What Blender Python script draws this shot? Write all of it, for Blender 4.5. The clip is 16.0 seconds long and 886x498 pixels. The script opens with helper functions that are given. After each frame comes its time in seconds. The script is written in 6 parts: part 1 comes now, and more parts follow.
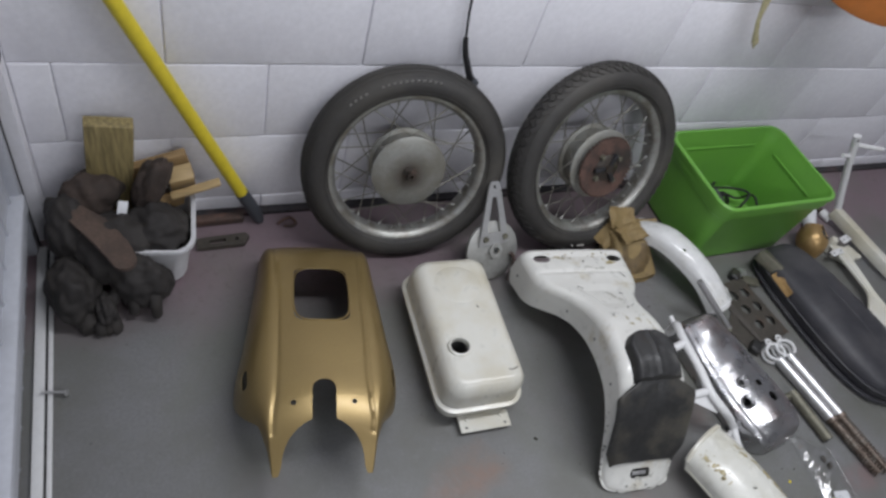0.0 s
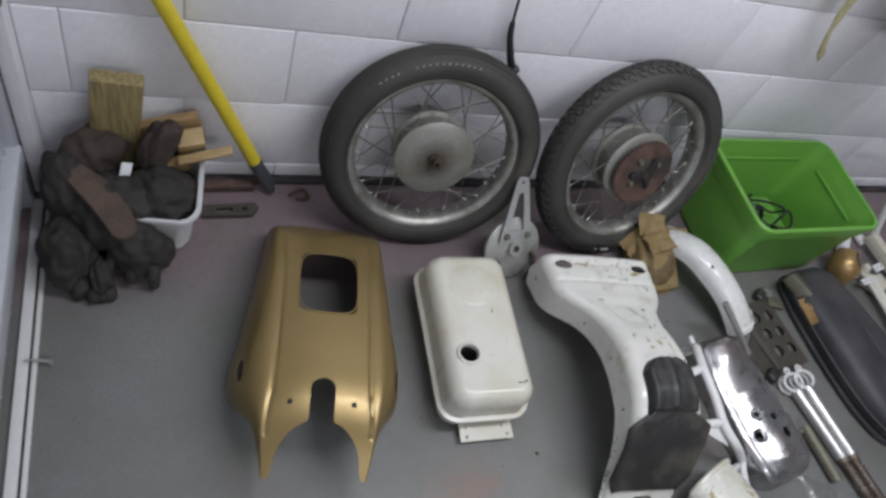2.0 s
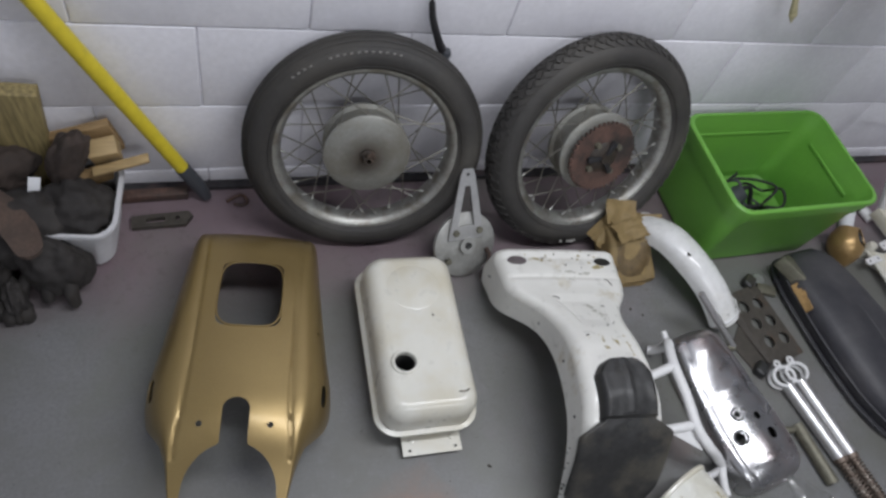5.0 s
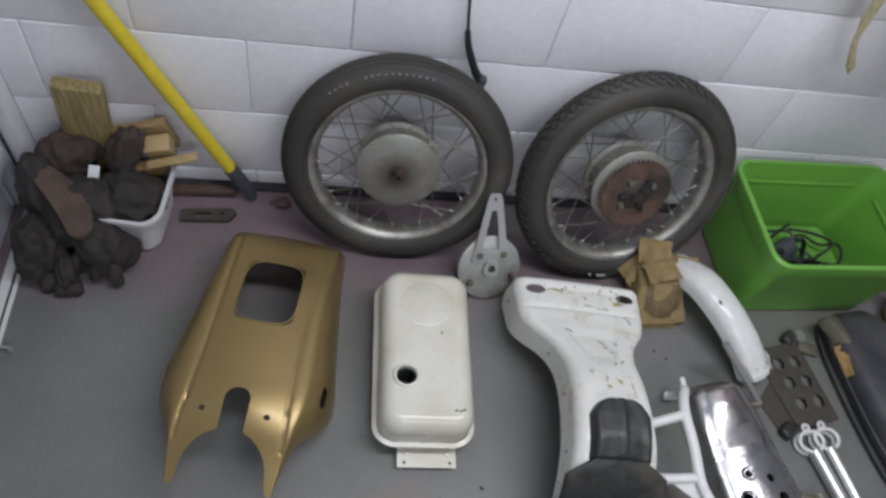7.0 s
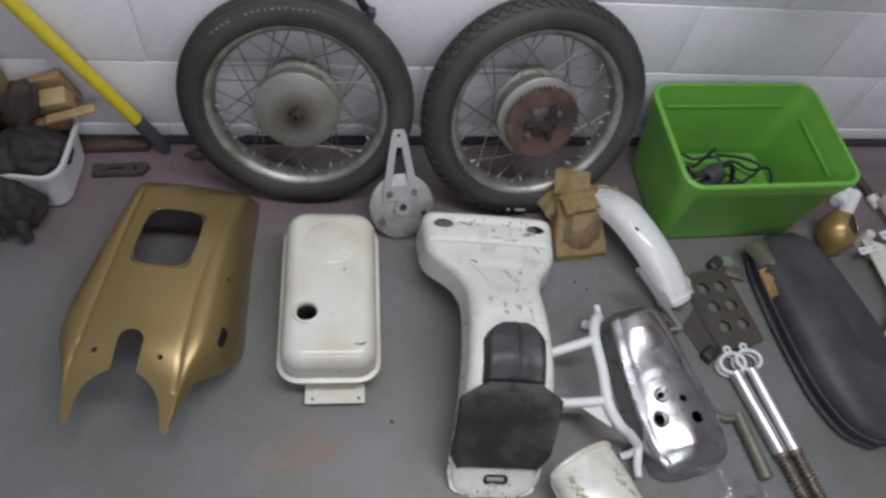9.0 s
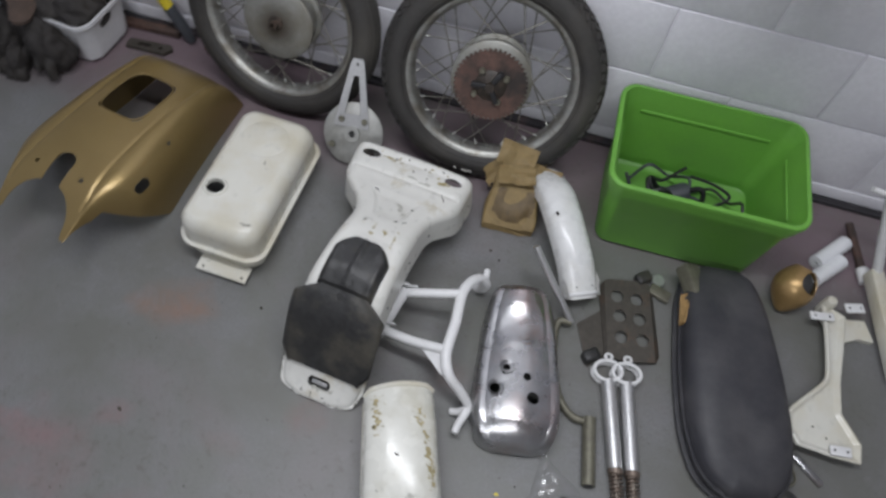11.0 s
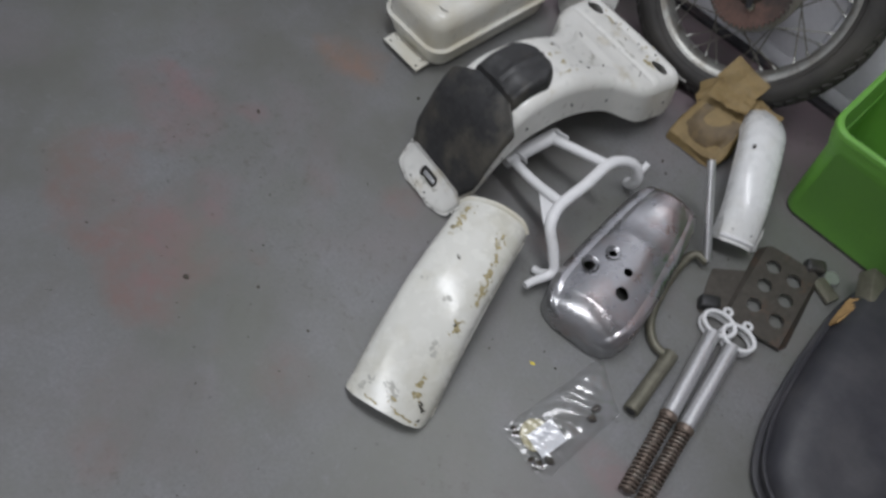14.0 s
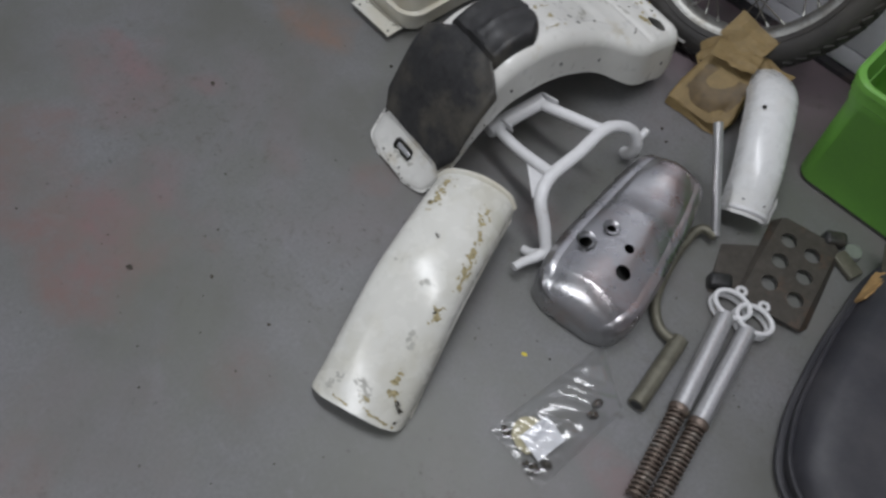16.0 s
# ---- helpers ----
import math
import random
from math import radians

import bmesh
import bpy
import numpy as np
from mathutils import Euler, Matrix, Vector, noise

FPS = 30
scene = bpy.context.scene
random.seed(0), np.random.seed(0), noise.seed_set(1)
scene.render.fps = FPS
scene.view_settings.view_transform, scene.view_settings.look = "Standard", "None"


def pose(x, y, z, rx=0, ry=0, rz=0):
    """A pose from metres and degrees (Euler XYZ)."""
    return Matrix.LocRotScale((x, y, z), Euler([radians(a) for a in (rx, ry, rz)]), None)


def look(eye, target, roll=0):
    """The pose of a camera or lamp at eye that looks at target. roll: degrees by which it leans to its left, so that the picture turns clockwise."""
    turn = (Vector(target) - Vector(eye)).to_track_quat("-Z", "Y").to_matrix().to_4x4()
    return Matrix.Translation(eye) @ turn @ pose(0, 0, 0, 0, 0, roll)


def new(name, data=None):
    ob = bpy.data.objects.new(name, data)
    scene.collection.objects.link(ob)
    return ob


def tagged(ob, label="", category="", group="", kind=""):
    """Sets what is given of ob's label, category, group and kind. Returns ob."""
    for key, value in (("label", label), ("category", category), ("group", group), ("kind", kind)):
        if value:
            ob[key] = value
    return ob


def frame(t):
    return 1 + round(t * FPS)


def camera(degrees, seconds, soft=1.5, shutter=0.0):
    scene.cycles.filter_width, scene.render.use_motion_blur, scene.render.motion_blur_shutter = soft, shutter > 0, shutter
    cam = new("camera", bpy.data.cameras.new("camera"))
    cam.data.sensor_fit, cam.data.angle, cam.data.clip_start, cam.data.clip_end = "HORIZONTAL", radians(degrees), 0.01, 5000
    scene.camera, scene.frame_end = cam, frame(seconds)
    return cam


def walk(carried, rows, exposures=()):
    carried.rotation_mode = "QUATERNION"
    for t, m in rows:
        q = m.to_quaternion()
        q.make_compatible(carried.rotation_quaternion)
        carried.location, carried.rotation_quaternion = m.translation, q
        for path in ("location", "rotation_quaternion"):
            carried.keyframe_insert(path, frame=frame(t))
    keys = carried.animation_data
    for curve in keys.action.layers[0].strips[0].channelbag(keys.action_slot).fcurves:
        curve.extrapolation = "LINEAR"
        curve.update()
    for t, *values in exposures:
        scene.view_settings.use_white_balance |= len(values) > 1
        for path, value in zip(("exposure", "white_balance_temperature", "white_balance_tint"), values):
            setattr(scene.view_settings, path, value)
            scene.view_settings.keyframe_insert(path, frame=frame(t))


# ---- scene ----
# ---- camera ----
cam = camera(66.0, 16.0, soft=2.7, shutter=0.5)
ROWS = [
    (0.0, -0.154, -1.329, 1.511, 39.44, -14.01, -14.47),
    (0.5, -0.174, -1.295, 1.504, 37.74, -14.61, -13.20),
    (1.0, -0.157, -1.318, 1.515, 40.07, -14.21, -13.68),
    (1.5, -0.146, -1.330, 1.498, 39.40, -14.34, -11.17),
    (2.0, -0.152, -1.177, 1.484, 33.95, -17.44, -9.14),
    (2.5, -0.124, -1.121, 1.468, 34.54, -18.79, -12.65),
    (3.0, -0.091, -1.091, 1.445, 34.11, -18.28, -12.29),
    (3.5, -0.076, -1.079, 1.455, 34.27, -17.14, -13.06),
    (5.8, 0.203, -1.166, 1.487, 32.91, -11.70, -3.59),
    (6.0, 0.214, -1.166, 1.505, 33.81, -11.71, -1.37),
    (6.5, 0.235, -1.166, 1.538, 34.32, -11.10, 1.67),
    (7.0, 0.258, -1.166, 1.536, 32.82, -10.10, -0.21),
    (7.5, 0.275, -1.186, 1.508, 31.68, -13.15, -3.04),
    (8.0, 0.316, -1.218, 1.503, 31.64, -12.11, -2.53),
    (8.5, 0.404, -1.229, 1.512, 31.08, -9.80, -1.30),
    (9.0, 0.523, -1.245, 1.522, 30.98, -7.38, -2.13),
    (9.5, 0.732, -1.308, 1.563, 32.51, -4.77, 0.27),
    (9.7, 0.777, -1.329, 1.572, 32.23, -4.87, 0.91),
    (11.8, 1.353, -1.435, 1.538, 30.41, -5.46, 35.93),
    (12.0, 1.372, -1.494, 1.554, 30.54, -6.08, 39.12),
    (12.5, 1.393, -1.641, 1.537, 32.80, -7.59, 40.41),
    (13.0, 1.438, -1.654, 1.508, 31.11, -6.85, 47.18),
    (13.5, 1.540, -1.599, 1.433, 31.06, -4.50, 54.21),
    (14.0, 1.487, -1.514, 1.276, 29.08, -4.64, 52.32),
    (14.5, 1.457, -1.499, 1.128, 28.13, -4.91, 51.05),
    (15.0, 1.449, -1.492, 1.104, 28.96, -5.07, 51.18),
    (15.5, 1.455, -1.492, 1.108, 29.21, -4.85, 50.75),
    (16.0, 1.476, -1.458, 1.122, 29.22, -4.54, 50.69),
]
walk(cam, [(t, pose(x, y, z, rx, ry, rz)) for t, x, y, z, rx, ry, rz in ROWS],
     exposures=((0.0, -0.02), (9.7, -0.06), (12.0, -0.10), (14.0, -0.19), (16.0, -0.29)))

# ---- light ----
world = bpy.data.worlds.new("garage_world")
scene.world = world
world.use_nodes = True
world.node_tree.nodes["Background"].inputs[0].default_value = (0.5, 0.55, 0.65, 1)
world.node_tree.nodes["Background"].inputs[1].default_value = 0.02


def area_lamp(name, where, at, sx, sy, watts, colour):
    data = bpy.data.lights.new(name, "AREA")
    data.shape, data.size, data.size_y, data.energy, data.color = "RECTANGLE", sx, sy, watts, colour
    ob = new(name, data)
    ob.matrix_world = look(where, at)
    return ob


area_lamp("ceiling_tube_light", (1.06, -0.78, 2.36), (1.06, -0.78, 0), 1.8, 0.25, 34, (0.925, 0.945, 1.0))
# Added fill panel, out of view, to lift the block wall against the floor.
area_lamp("far_fill_light", (1.06, -2.9, 2.36), (1.06, -2.9, 0), 1.8, 0.25, 34, (0.925, 0.945, 1.0))


# ---- materials ----
ROOM = pose(-0.1996, -0.0249, 0, 0, 0, 3.69)      # the foot of the block wall runs along its X axis
def shade(name, colour, rough=0.5, metal=0.0, grain=60.0, vary=0.12, bump=0.1, second=None, patch=3.0, amount=0.5, edge=0.08,
          coat=0.0, bump_size=None, fine=8):
    """A surface with fine grain, and patches of a second colour (dirt, rust, wear) of their own shape."""
    m = bpy.data.materials.new(name)
    m.use_nodes = True
    nt = m.node_tree
    b = nt.nodes["Principled BSDF"]
    tc = nt.nodes.new("ShaderNodeTexCoord")
    n1 = nt.nodes.new("ShaderNodeTexNoise")
    n1.inputs["Scale"].default_value, n1.inputs["Detail"].default_value = grain, 6
    nt.links.new(tc.outputs["Object"], n1.inputs["Vector"])
    lo = [max(c * (1 - vary), 0) for c in colour]
    hi = [min(c * (1 + vary), 1) for c in colour]
    r1 = nt.nodes.new("ShaderNodeValToRGB")
    r1.color_ramp.elements[0].color, r1.color_ramp.elements[1].color = (*lo, 1), (*hi, 1)
    r1.color_ramp.elements[0].position, r1.color_ramp.elements[1].position = 0.3, 0.7
    nt.links.new(n1.outputs["Fac"], r1.inputs["Fac"])
    out = r1.outputs["Color"]
    rough_out = None
    if second:
        n2 = nt.nodes.new("ShaderNodeTexNoise")
        n2.inputs["Scale"].default_value, n2.inputs["Detail"].default_value, n2.inputs["Roughness"].default_value = patch, fine, 0.65
        nt.links.new(tc.outputs["Object"], n2.inputs["Vector"])
        r2 = nt.nodes.new("ShaderNodeValToRGB")
        r2.color_ramp.elements[0].position, r2.color_ramp.elements[1].position = 1 - amount - edge, 1 - amount + edge
        nt.links.new(n2.outputs["Fac"], r2.inputs["Fac"])
        mix = nt.nodes.new("ShaderNodeMix")
        mix.data_type = "RGBA"
        nt.links.new(r2.outputs["Color"], mix.inputs["Factor"])
        nt.links.new(out, mix.inputs["A"])
        mix.inputs["B"].default_value = (*second, 1)
        out = mix.outputs["Result"]
    nt.links.new(out, b.inputs["Base Color"])
    mr = nt.nodes.new("ShaderNodeMapRange")
    mr.inputs["To Min"].default_value, mr.inputs["To Max"].default_value = max(rough - 0.1, 0.02), min(rough + 0.1, 1)
    nt.links.new(n1.outputs["Fac"], mr.inputs["Value"])
    nt.links.new(mr.outputs["Result"], b.inputs["Roughness"])
    b.inputs["Metallic"].default_value = metal
    if coat:
        b.inputs["Coat Weight"].default_value, b.inputs["Coat Roughness"].default_value = coat, 0.15
    if bump:
        bp = nt.nodes.new("ShaderNodeBump")
        bp.inputs["Strength"].default_value, bp.inputs["Distance"].default_value = bump, 0.003
        nb = nt.nodes.new("ShaderNodeTexNoise")
        nb.inputs["Scale"].default_value, nb.inputs["Detail"].default_value = bump_size or grain, 4
        nt.links.new(tc.outputs["Object"], nb.inputs["Vector"])
        nt.links.new(nb.outputs["Fac"], bp.inputs["Height"])
        nt.links.new(bp.outputs["Normal"], b.inputs["Normal"])
    return m


def floor_material():
    """Worn grey floor paint, mauve paint along the wall, rusty red spots where parts once lay."""
    m = shade("floor_paint", (0.166, 0.167, 0.169), 0.45, 0, 140, 0.12, 0.12, (0.128, 0.129, 0.116), 2.6, 0.5, 0.13, bump_size=30)
    nt = m.node_tree
    b = nt.nodes["Principled BSDF"]
    out = b.inputs["Base Color"].links[0].from_socket
    tc = nt.nodes.new("ShaderNodeTexCoord")
    warp = nt.nodes.new("ShaderNodeTexNoise")
    warp.inputs["Scale"].default_value, warp.inputs["Detail"].default_value = 6, 8
    nt.links.new(tc.outputs["Object"], warp.inputs["Vector"])

    def blend(out, fac, colour):
        mix = nt.nodes.new("ShaderNodeMix")
        mix.data_type = "RGBA"
        nt.links.new(fac, mix.inputs["Factor"])
        nt.links.new(out, mix.inputs["A"])
        mix.inputs["B"].default_value = (*colour, 1)
        return mix.outputs["Result"]

    def math_node(op, a, c, clamp=False):
        q = nt.nodes.new("ShaderNodeMath")
        q.operation, q.use_clamp = op, clamp
        for i, v in enumerate((a, c)):
            if isinstance(v, (int, float)):
                q.inputs[i].default_value = v
            else:
                nt.links.new(v, q.inputs[i])
        return q.outputs[0]

    # mauve strip along the wall
    sep = nt.nodes.new("ShaderNodeSeparateXYZ")
    nt.links.new(tc.outputs["Object"], sep.inputs[0])
    wob = math_node("MULTIPLY", warp.outputs["Fac"], 0.12)
    yy = math_node("ADD", sep.outputs["Y"], wob)
    strip = math_node("MULTIPLY", math_node("ADD", yy, 0.34), 6.0, True)
    out = blend(out, math_node("MULTIPLY", strip, 0.85), (0.19, 0.135, 0.155))
    # rusty spots where parts once lay
    cloud = nt.nodes.new("ShaderNodeTexNoise")
    cloud.inputs["Scale"].default_value, cloud.inputs["Detail"].default_value, cloud.inputs["Roughness"].default_value = 14, 8, 0.7
    nt.links.new(tc.outputs["Object"], cloud.inputs["Vector"])
    broken = math_node("MULTIPLY", math_node("SUBTRACT", cloud.outputs["Fac"], 0.30), 3.2, True)
    orange, red, pink = (0.195, 0.132, 0.102), (0.172, 0.120, 0.108), (0.200, 0.130, 0.132)
    for x, y, rx, ry, k, colour in ((0.430, -0.858, 0.100, 0.060, 0.95, orange), (0.68, -1.475, 0.165, 0.135, 1.0, red), (0.62, -1.40, 0.15, 0.12, 0.75, pink), (0.395, -1.49, 0.15, 0.11, 0.8, red),
                                    (1.03, -1.415, 0.065, 0.055, 0.6, red), (0.848, -0.994, 0.055, 0.05, 0.6, red), (1.60, -1.02, 0.06, 0.06, 0.35, red), (1.525, -1.04, 0.055, 0.04, 0.7, pink),
                                    (1.090, -0.775, 0.07, 0.05, 0.6, red), (0.441, -1.137, 0.05, 0.04, 0.7, pink), (0.245, -1.232, 0.10, 0.025, 0.7, pink), (0.955, -1.75, 0.06, 0.05, 0.6, red), (0.70, -1.12, 0.05, 0.025, 0.4, red), (0.32, -1.30, 0.14, 0.12, 0.45, pink)):
        d = nt.nodes.new("ShaderNodeVectorMath")
        d.operation = "MULTIPLY"
        nt.links.new(tc.outputs["Object"], d.inputs[0])
        x, y, _ = ROOM.inverted() @ Vector((x, y, 0))
        d.inputs[1].default_value = (1 / rx, 1 / ry, 0)
        d2 = nt.nodes.new("ShaderNodeVectorMath")
        d2.operation = "DISTANCE"
        nt.links.new(d.outputs["Vector"], d2.inputs[0])
        d2.inputs[1].default_value = (x / rx, y / ry, 0)
        e = math_node("ADD", d2.outputs["Value"], math_node("MULTIPLY", math_node("SUBTRACT", warp.outputs["Fac"], 0.5), 3.0))
        f = math_node("MULTIPLY", math_node("SUBTRACT", 1.15, e), 1.5, True)
        out = blend(out, math_node("MULTIPLY", math_node("MULTIPLY", f, broken), k), colour)
    # broad worn patches and pale scratches
    for scale, lo, gain, k, colour in ((3.5, 0.56, 7.0, 0.45, (0.125, 0.118, 0.105)), (7.0, 0.60, 8.0, 0.40, (0.215, 0.21, 0.225)), (1.7, 0.50, 6.0, 0.55, (0.140, 0.147, 0.122)), (2.3, 0.52, 6.0, 0.45, (0.182, 0.158, 0.165)), (13.0, 0.64, 9.0, 0.5, (0.175, 0.125, 0.115))):
        w = nt.nodes.new("ShaderNodeTexNoise")
        w.inputs["Scale"].default_value, w.inputs["Detail"].default_value, w.inputs["Roughness"].default_value, w.inputs["Distortion"].default_value = scale, 9, 0.68, 0.6
        nt.links.new(tc.outputs["Object"], w.inputs["Vector"])
        out = blend(out, math_node("MULTIPLY", math_node("MULTIPLY", math_node("SUBTRACT", w.outputs["Fac"], lo), gain, True), k), colour)
    # brown dirt trodden into some places, pale scuffs across others
    where = nt.nodes.new("ShaderNodeTexNoise")
    where.inputs["Scale"].default_value, where.inputs["Detail"].default_value = 2.1, 3
    nt.links.new(tc.outputs["Object"], where.inputs["Vector"])
    here = math_node("MULTIPLY", math_node("SUBTRACT", where.outputs["Fac"], 0.47), 7.0, True)
    there = math_node("MULTIPLY", math_node("SUBTRACT", 0.50, where.outputs["Fac"]), 7.0, True)
    for scale, lo, mask, k, colour in ((42.0, 0.55, here, 0.42, (0.088, 0.076, 0.062)), (95.0, 0.58, here, 0.45, (0.07, 0.06, 0.05)), (30.0, 0.56, there, 0.5, (0.20, 0.20, 0.205))):
        w = nt.nodes.new("ShaderNodeTexNoise")
        w.inputs["Scale"].default_value, w.inputs["Detail"].default_value, w.inputs["Roughness"].default_value, w.inputs["Distortion"].default_value = scale, 6, 0.7, 0.25
        nt.links.new(tc.outputs["Object"], w.inputs["Vector"])
        f = math_node("MULTIPLY", math_node("SUBTRACT", w.outputs["Fac"], lo), 9.0, True)
        out = blend(out, math_node("MULTIPLY", math_node("MULTIPLY", f, mask), k), colour)
    # dark specks and scuffs
    sp = nt.nodes.new("ShaderNodeTexNoise")
    sp.inputs["Scale"].default_value, sp.inputs["Detail"].default_value = 38, 3
    nt.links.new(tc.outputs["Object"], sp.inputs["Vector"])
    out = blend(out, math_node("MULTIPLY", math_node("SUBTRACT", sp.outputs["Fac"], 0.70), 8.0, True), (0.07, 0.065, 0.06))
    nt.links.new(out, b.inputs["Base Color"])
    return m


FLOOR = floor_material()
BLOCK = shade("painted_block", (0.79, 0.785, 0.83), 0.55, 0, 90, 0.04, 0.35, (0.70, 0.695, 0.745), 4, 0.38, 0.15, bump_size=45)
MORTAR = shade("painted_mortar", (0.74, 0.735, 0.78), 0.7, 0, 120, 0.08, 0.4)
SKIRT = shade("black_skirting", (0.03, 0.028, 0.032), 0.7, 0, 60, 0.4, 0.3, (0.09, 0.06, 0.06), 9, 0.4)
PLASTER = shade("plain_white_paint", (0.62, 0.62, 0.64), 0.7, 0, 30, 0.05, 0.2)
CEILING = shade("ceiling_paint", (0.7, 0.7, 0.7), 0.8, 0, 30, 0.05, 0.1)
DOORPAINT = shade("door_paint", (0.50, 0.515, 0.56), 0.45, 0, 60, 0.05, 0.1, (0.38, 0.39, 0.42), 5, 0.35, 0.12)
# Black of the door seal; also shade painted into holes, bores and hollows.
DARKGAP = shade("dark_seal_and_hollows", (0.035, 0.035, 0.035), 0.7, 0, 60, 0.2, 0.2)
GOLD = shade("gold_paint", (0.285, 0.205, 0.082), 0.34, 0.58, 300, 0.06, 0.03, (0.215, 0.150, 0.062), 2.2, 0.42, 0.2, coat=0.12)
GOLD_LAMP = shade("aged_gold_paint", (0.36, 0.235, 0.10), 0.35, 0.55, 200, 0.1, 0.05, (0.2, 0.13, 0.07), 18, 0.35)
CREAM = shade("cream_enamel", (0.632, 0.623, 0.561), 0.30, 0, 40, 0.02, 0.02, (0.507, 0.463, 0.343), 5, 0.42, 0.15, coat=0.2, fine=4)
CHIP = shade("chipped_cream_enamel", (0.666, 0.661, 0.621), 0.30, 0, 40, 0.03, 0.025, (0.495, 0.450, 0.342), 9, 0.355, 0.06, coat=0.2, fine=5)
GUARD = shade("worn_cream_enamel", (0.662, 0.658, 0.603), 0.27, 0, 30, 0.02, 0.015, (0.552, 0.538, 0.460), 9, 0.40, 0.12, coat=0.25, fine=3)
WHITE = shade("white_paint", (0.684, 0.684, 0.684), 0.38, 0, 80, 0.04, 0.08, (0.495, 0.477, 0.450), 20, 0.32, 0.05)
GUARDWHITE = shade("white_gloss_enamel", (0.693, 0.698, 0.689), 0.28, 0, 40, 0.02, 0.015, (0.612, 0.603, 0.567), 8, 0.38, 0.12, coat=0.2, fine=3)
HUBGREY = shade("dull_grey_alloy", (0.29, 0.29, 0.265), 0.5, 0.5, 90, 0.10, 0.06, (0.20, 0.185, 0.15), 12, 0.45, 0.12)


def hub_stain(m):
    """Brown grease bleeding out round the axle of a wheel hub."""
    nt = m.node_tree
    b = nt.nodes["Principled BSDF"]
    out = b.inputs["Base Color"].links[0].from_socket
    tc = nt.nodes.new("ShaderNodeTexCoord")
    n = nt.nodes.new("ShaderNodeTexNoise")
    n.inputs["Scale"].default_value, n.inputs["Detail"].default_value = 22, 5
    nt.links.new(tc.outputs["Object"], n.inputs["Vector"])
    d = nt.nodes.new("ShaderNodeVectorMath")
    d.operation = "DISTANCE"
    nt.links.new(tc.outputs["Object"], d.inputs[0])
    d.inputs[1].default_value = (0.0, -0.040, -0.006)
    q = nt.nodes.new("ShaderNodeMath")
    q.operation, q.inputs[1].default_value = "MULTIPLY_ADD", 0.035
    nt.links.new(n.outputs["Fac"], q.inputs[0])
    nt.links.new(d.outputs["Value"], q.inputs[2])
    mr = nt.nodes.new("ShaderNodeMapRange")
    for key, v in (("From Min", 0.030), ("From Max", 0.085), ("To Min", 0.92), ("To Max", 0.0)):
        mr.inputs[key].default_value = v
    nt.links.new(q.outputs[0], mr.inputs["Value"])
    mix = nt.nodes.new("ShaderNodeMix")
    mix.data_type = "RGBA"
    nt.links.new(mr.outputs["Result"], mix.inputs["Factor"])
    nt.links.new(out, mix.inputs["A"])
    mix.inputs["B"].default_value = (0.060, 0.045, 0.034, 1)
    nt.links.new(mix.outputs["Result"], b.inputs["Base Color"])


hub_stain(HUBGREY)
GREASE = shade("dark_axle_grease", (0.035, 0.028, 0.022), 0.5, 0.1, 120, 0.3, 0.15, (0.09, 0.06, 0.045), 60, 0.4, 0.1)
SPROCKET = shade("greasy_rusty_steel", (0.135, 0.078, 0.062), 0.6, 0.25, 110, 0.2, 0.15, (0.040, 0.033, 0.030), 11, 0.50, 0.10)
OILPAPER = shade("oil_soaked_paper", (0.125, 0.085, 0.038), 0.6, 0, 60, 0.25, 0.15)
DARKCHIP = shade("dark_paint_chip", (0.05, 0.045, 0.035), 0.7, 0.1, 120, 0.3, 0.2)
SMUDGE = shade("grey_smudge", (0.42, 0.415, 0.37), 0.5, 0, 120, 0.12, 0.02)
RUSTSPOT = shade("ochre_rust_stain", (0.37, 0.315, 0.175), 0.6, 0, 160, 0.3, 0.1, (0.17, 0.14, 0.055), 110, 0.42, 0.06)
RUBBER = shade("tyre_rubber", (0.034, 0.032, 0.030), 0.66, 0, 120, 0.2, 0.14, (0.065, 0.060, 0.052), 6, 0.42, 0.14)
BLACK_RUBBER = shade("dusty_black_rubber", (0.022, 0.022, 0.022), 0.45, 0, 80, 0.3, 0.25, (0.068, 0.062, 0.049), 9, 0.44, 0.08)
RIM = shade("tarnished_chrome", (0.40, 0.40, 0.375), 0.46, 0.85, 150, 0.15, 0.08, (0.24, 0.22, 0.185), 22, 0.44, 0.1)
SPOKE = shade("grey_spoke_wire", (0.20, 0.19, 0.165), 0.5, 0.8, 200, 0.2, 0.05)
ALLOY = shade("dull_alloy", (0.42, 0.42, 0.40), 0.50, 0.55, 90, 0.10, 0.10, (0.27, 0.26, 0.23), 14, 0.42, 0.1)
RUST = shade("rusty_steel", (0.125, 0.074, 0.058), 0.65, 0.25, 110, 0.25, 0.2, (0.07, 0.05, 0.043), 16, 0.5)
CHROME = shade("polished_chrome", (0.43, 0.43, 0.44), 0.29, 0.95, 30, 0.08, 0.95, (0.42, 0.33, 0.315), 9, 0.38, 0.12, bump_size=13)
STEEL = shade("bright_steel", (0.56, 0.56, 0.56), 0.34, 0.75, 150, 0.08, 0.05)
OLIVE = shade("grimy_olive_metal", (0.155, 0.148, 0.112), 0.5, 0.4, 60, 0.2, 0.1)
SPRING = shade("rusty_spring", (0.185, 0.145, 0.118), 0.45, 0.6, 150, 0.3, 0.15, (0.36, 0.33, 0.29), 40, 0.4)
PLATE = shade("dark_pressed_steel", (0.070, 0.062, 0.052), 0.55, 0.3, 90, 0.2, 0.15, (0.14, 0.085, 0.055), 14, 0.34)
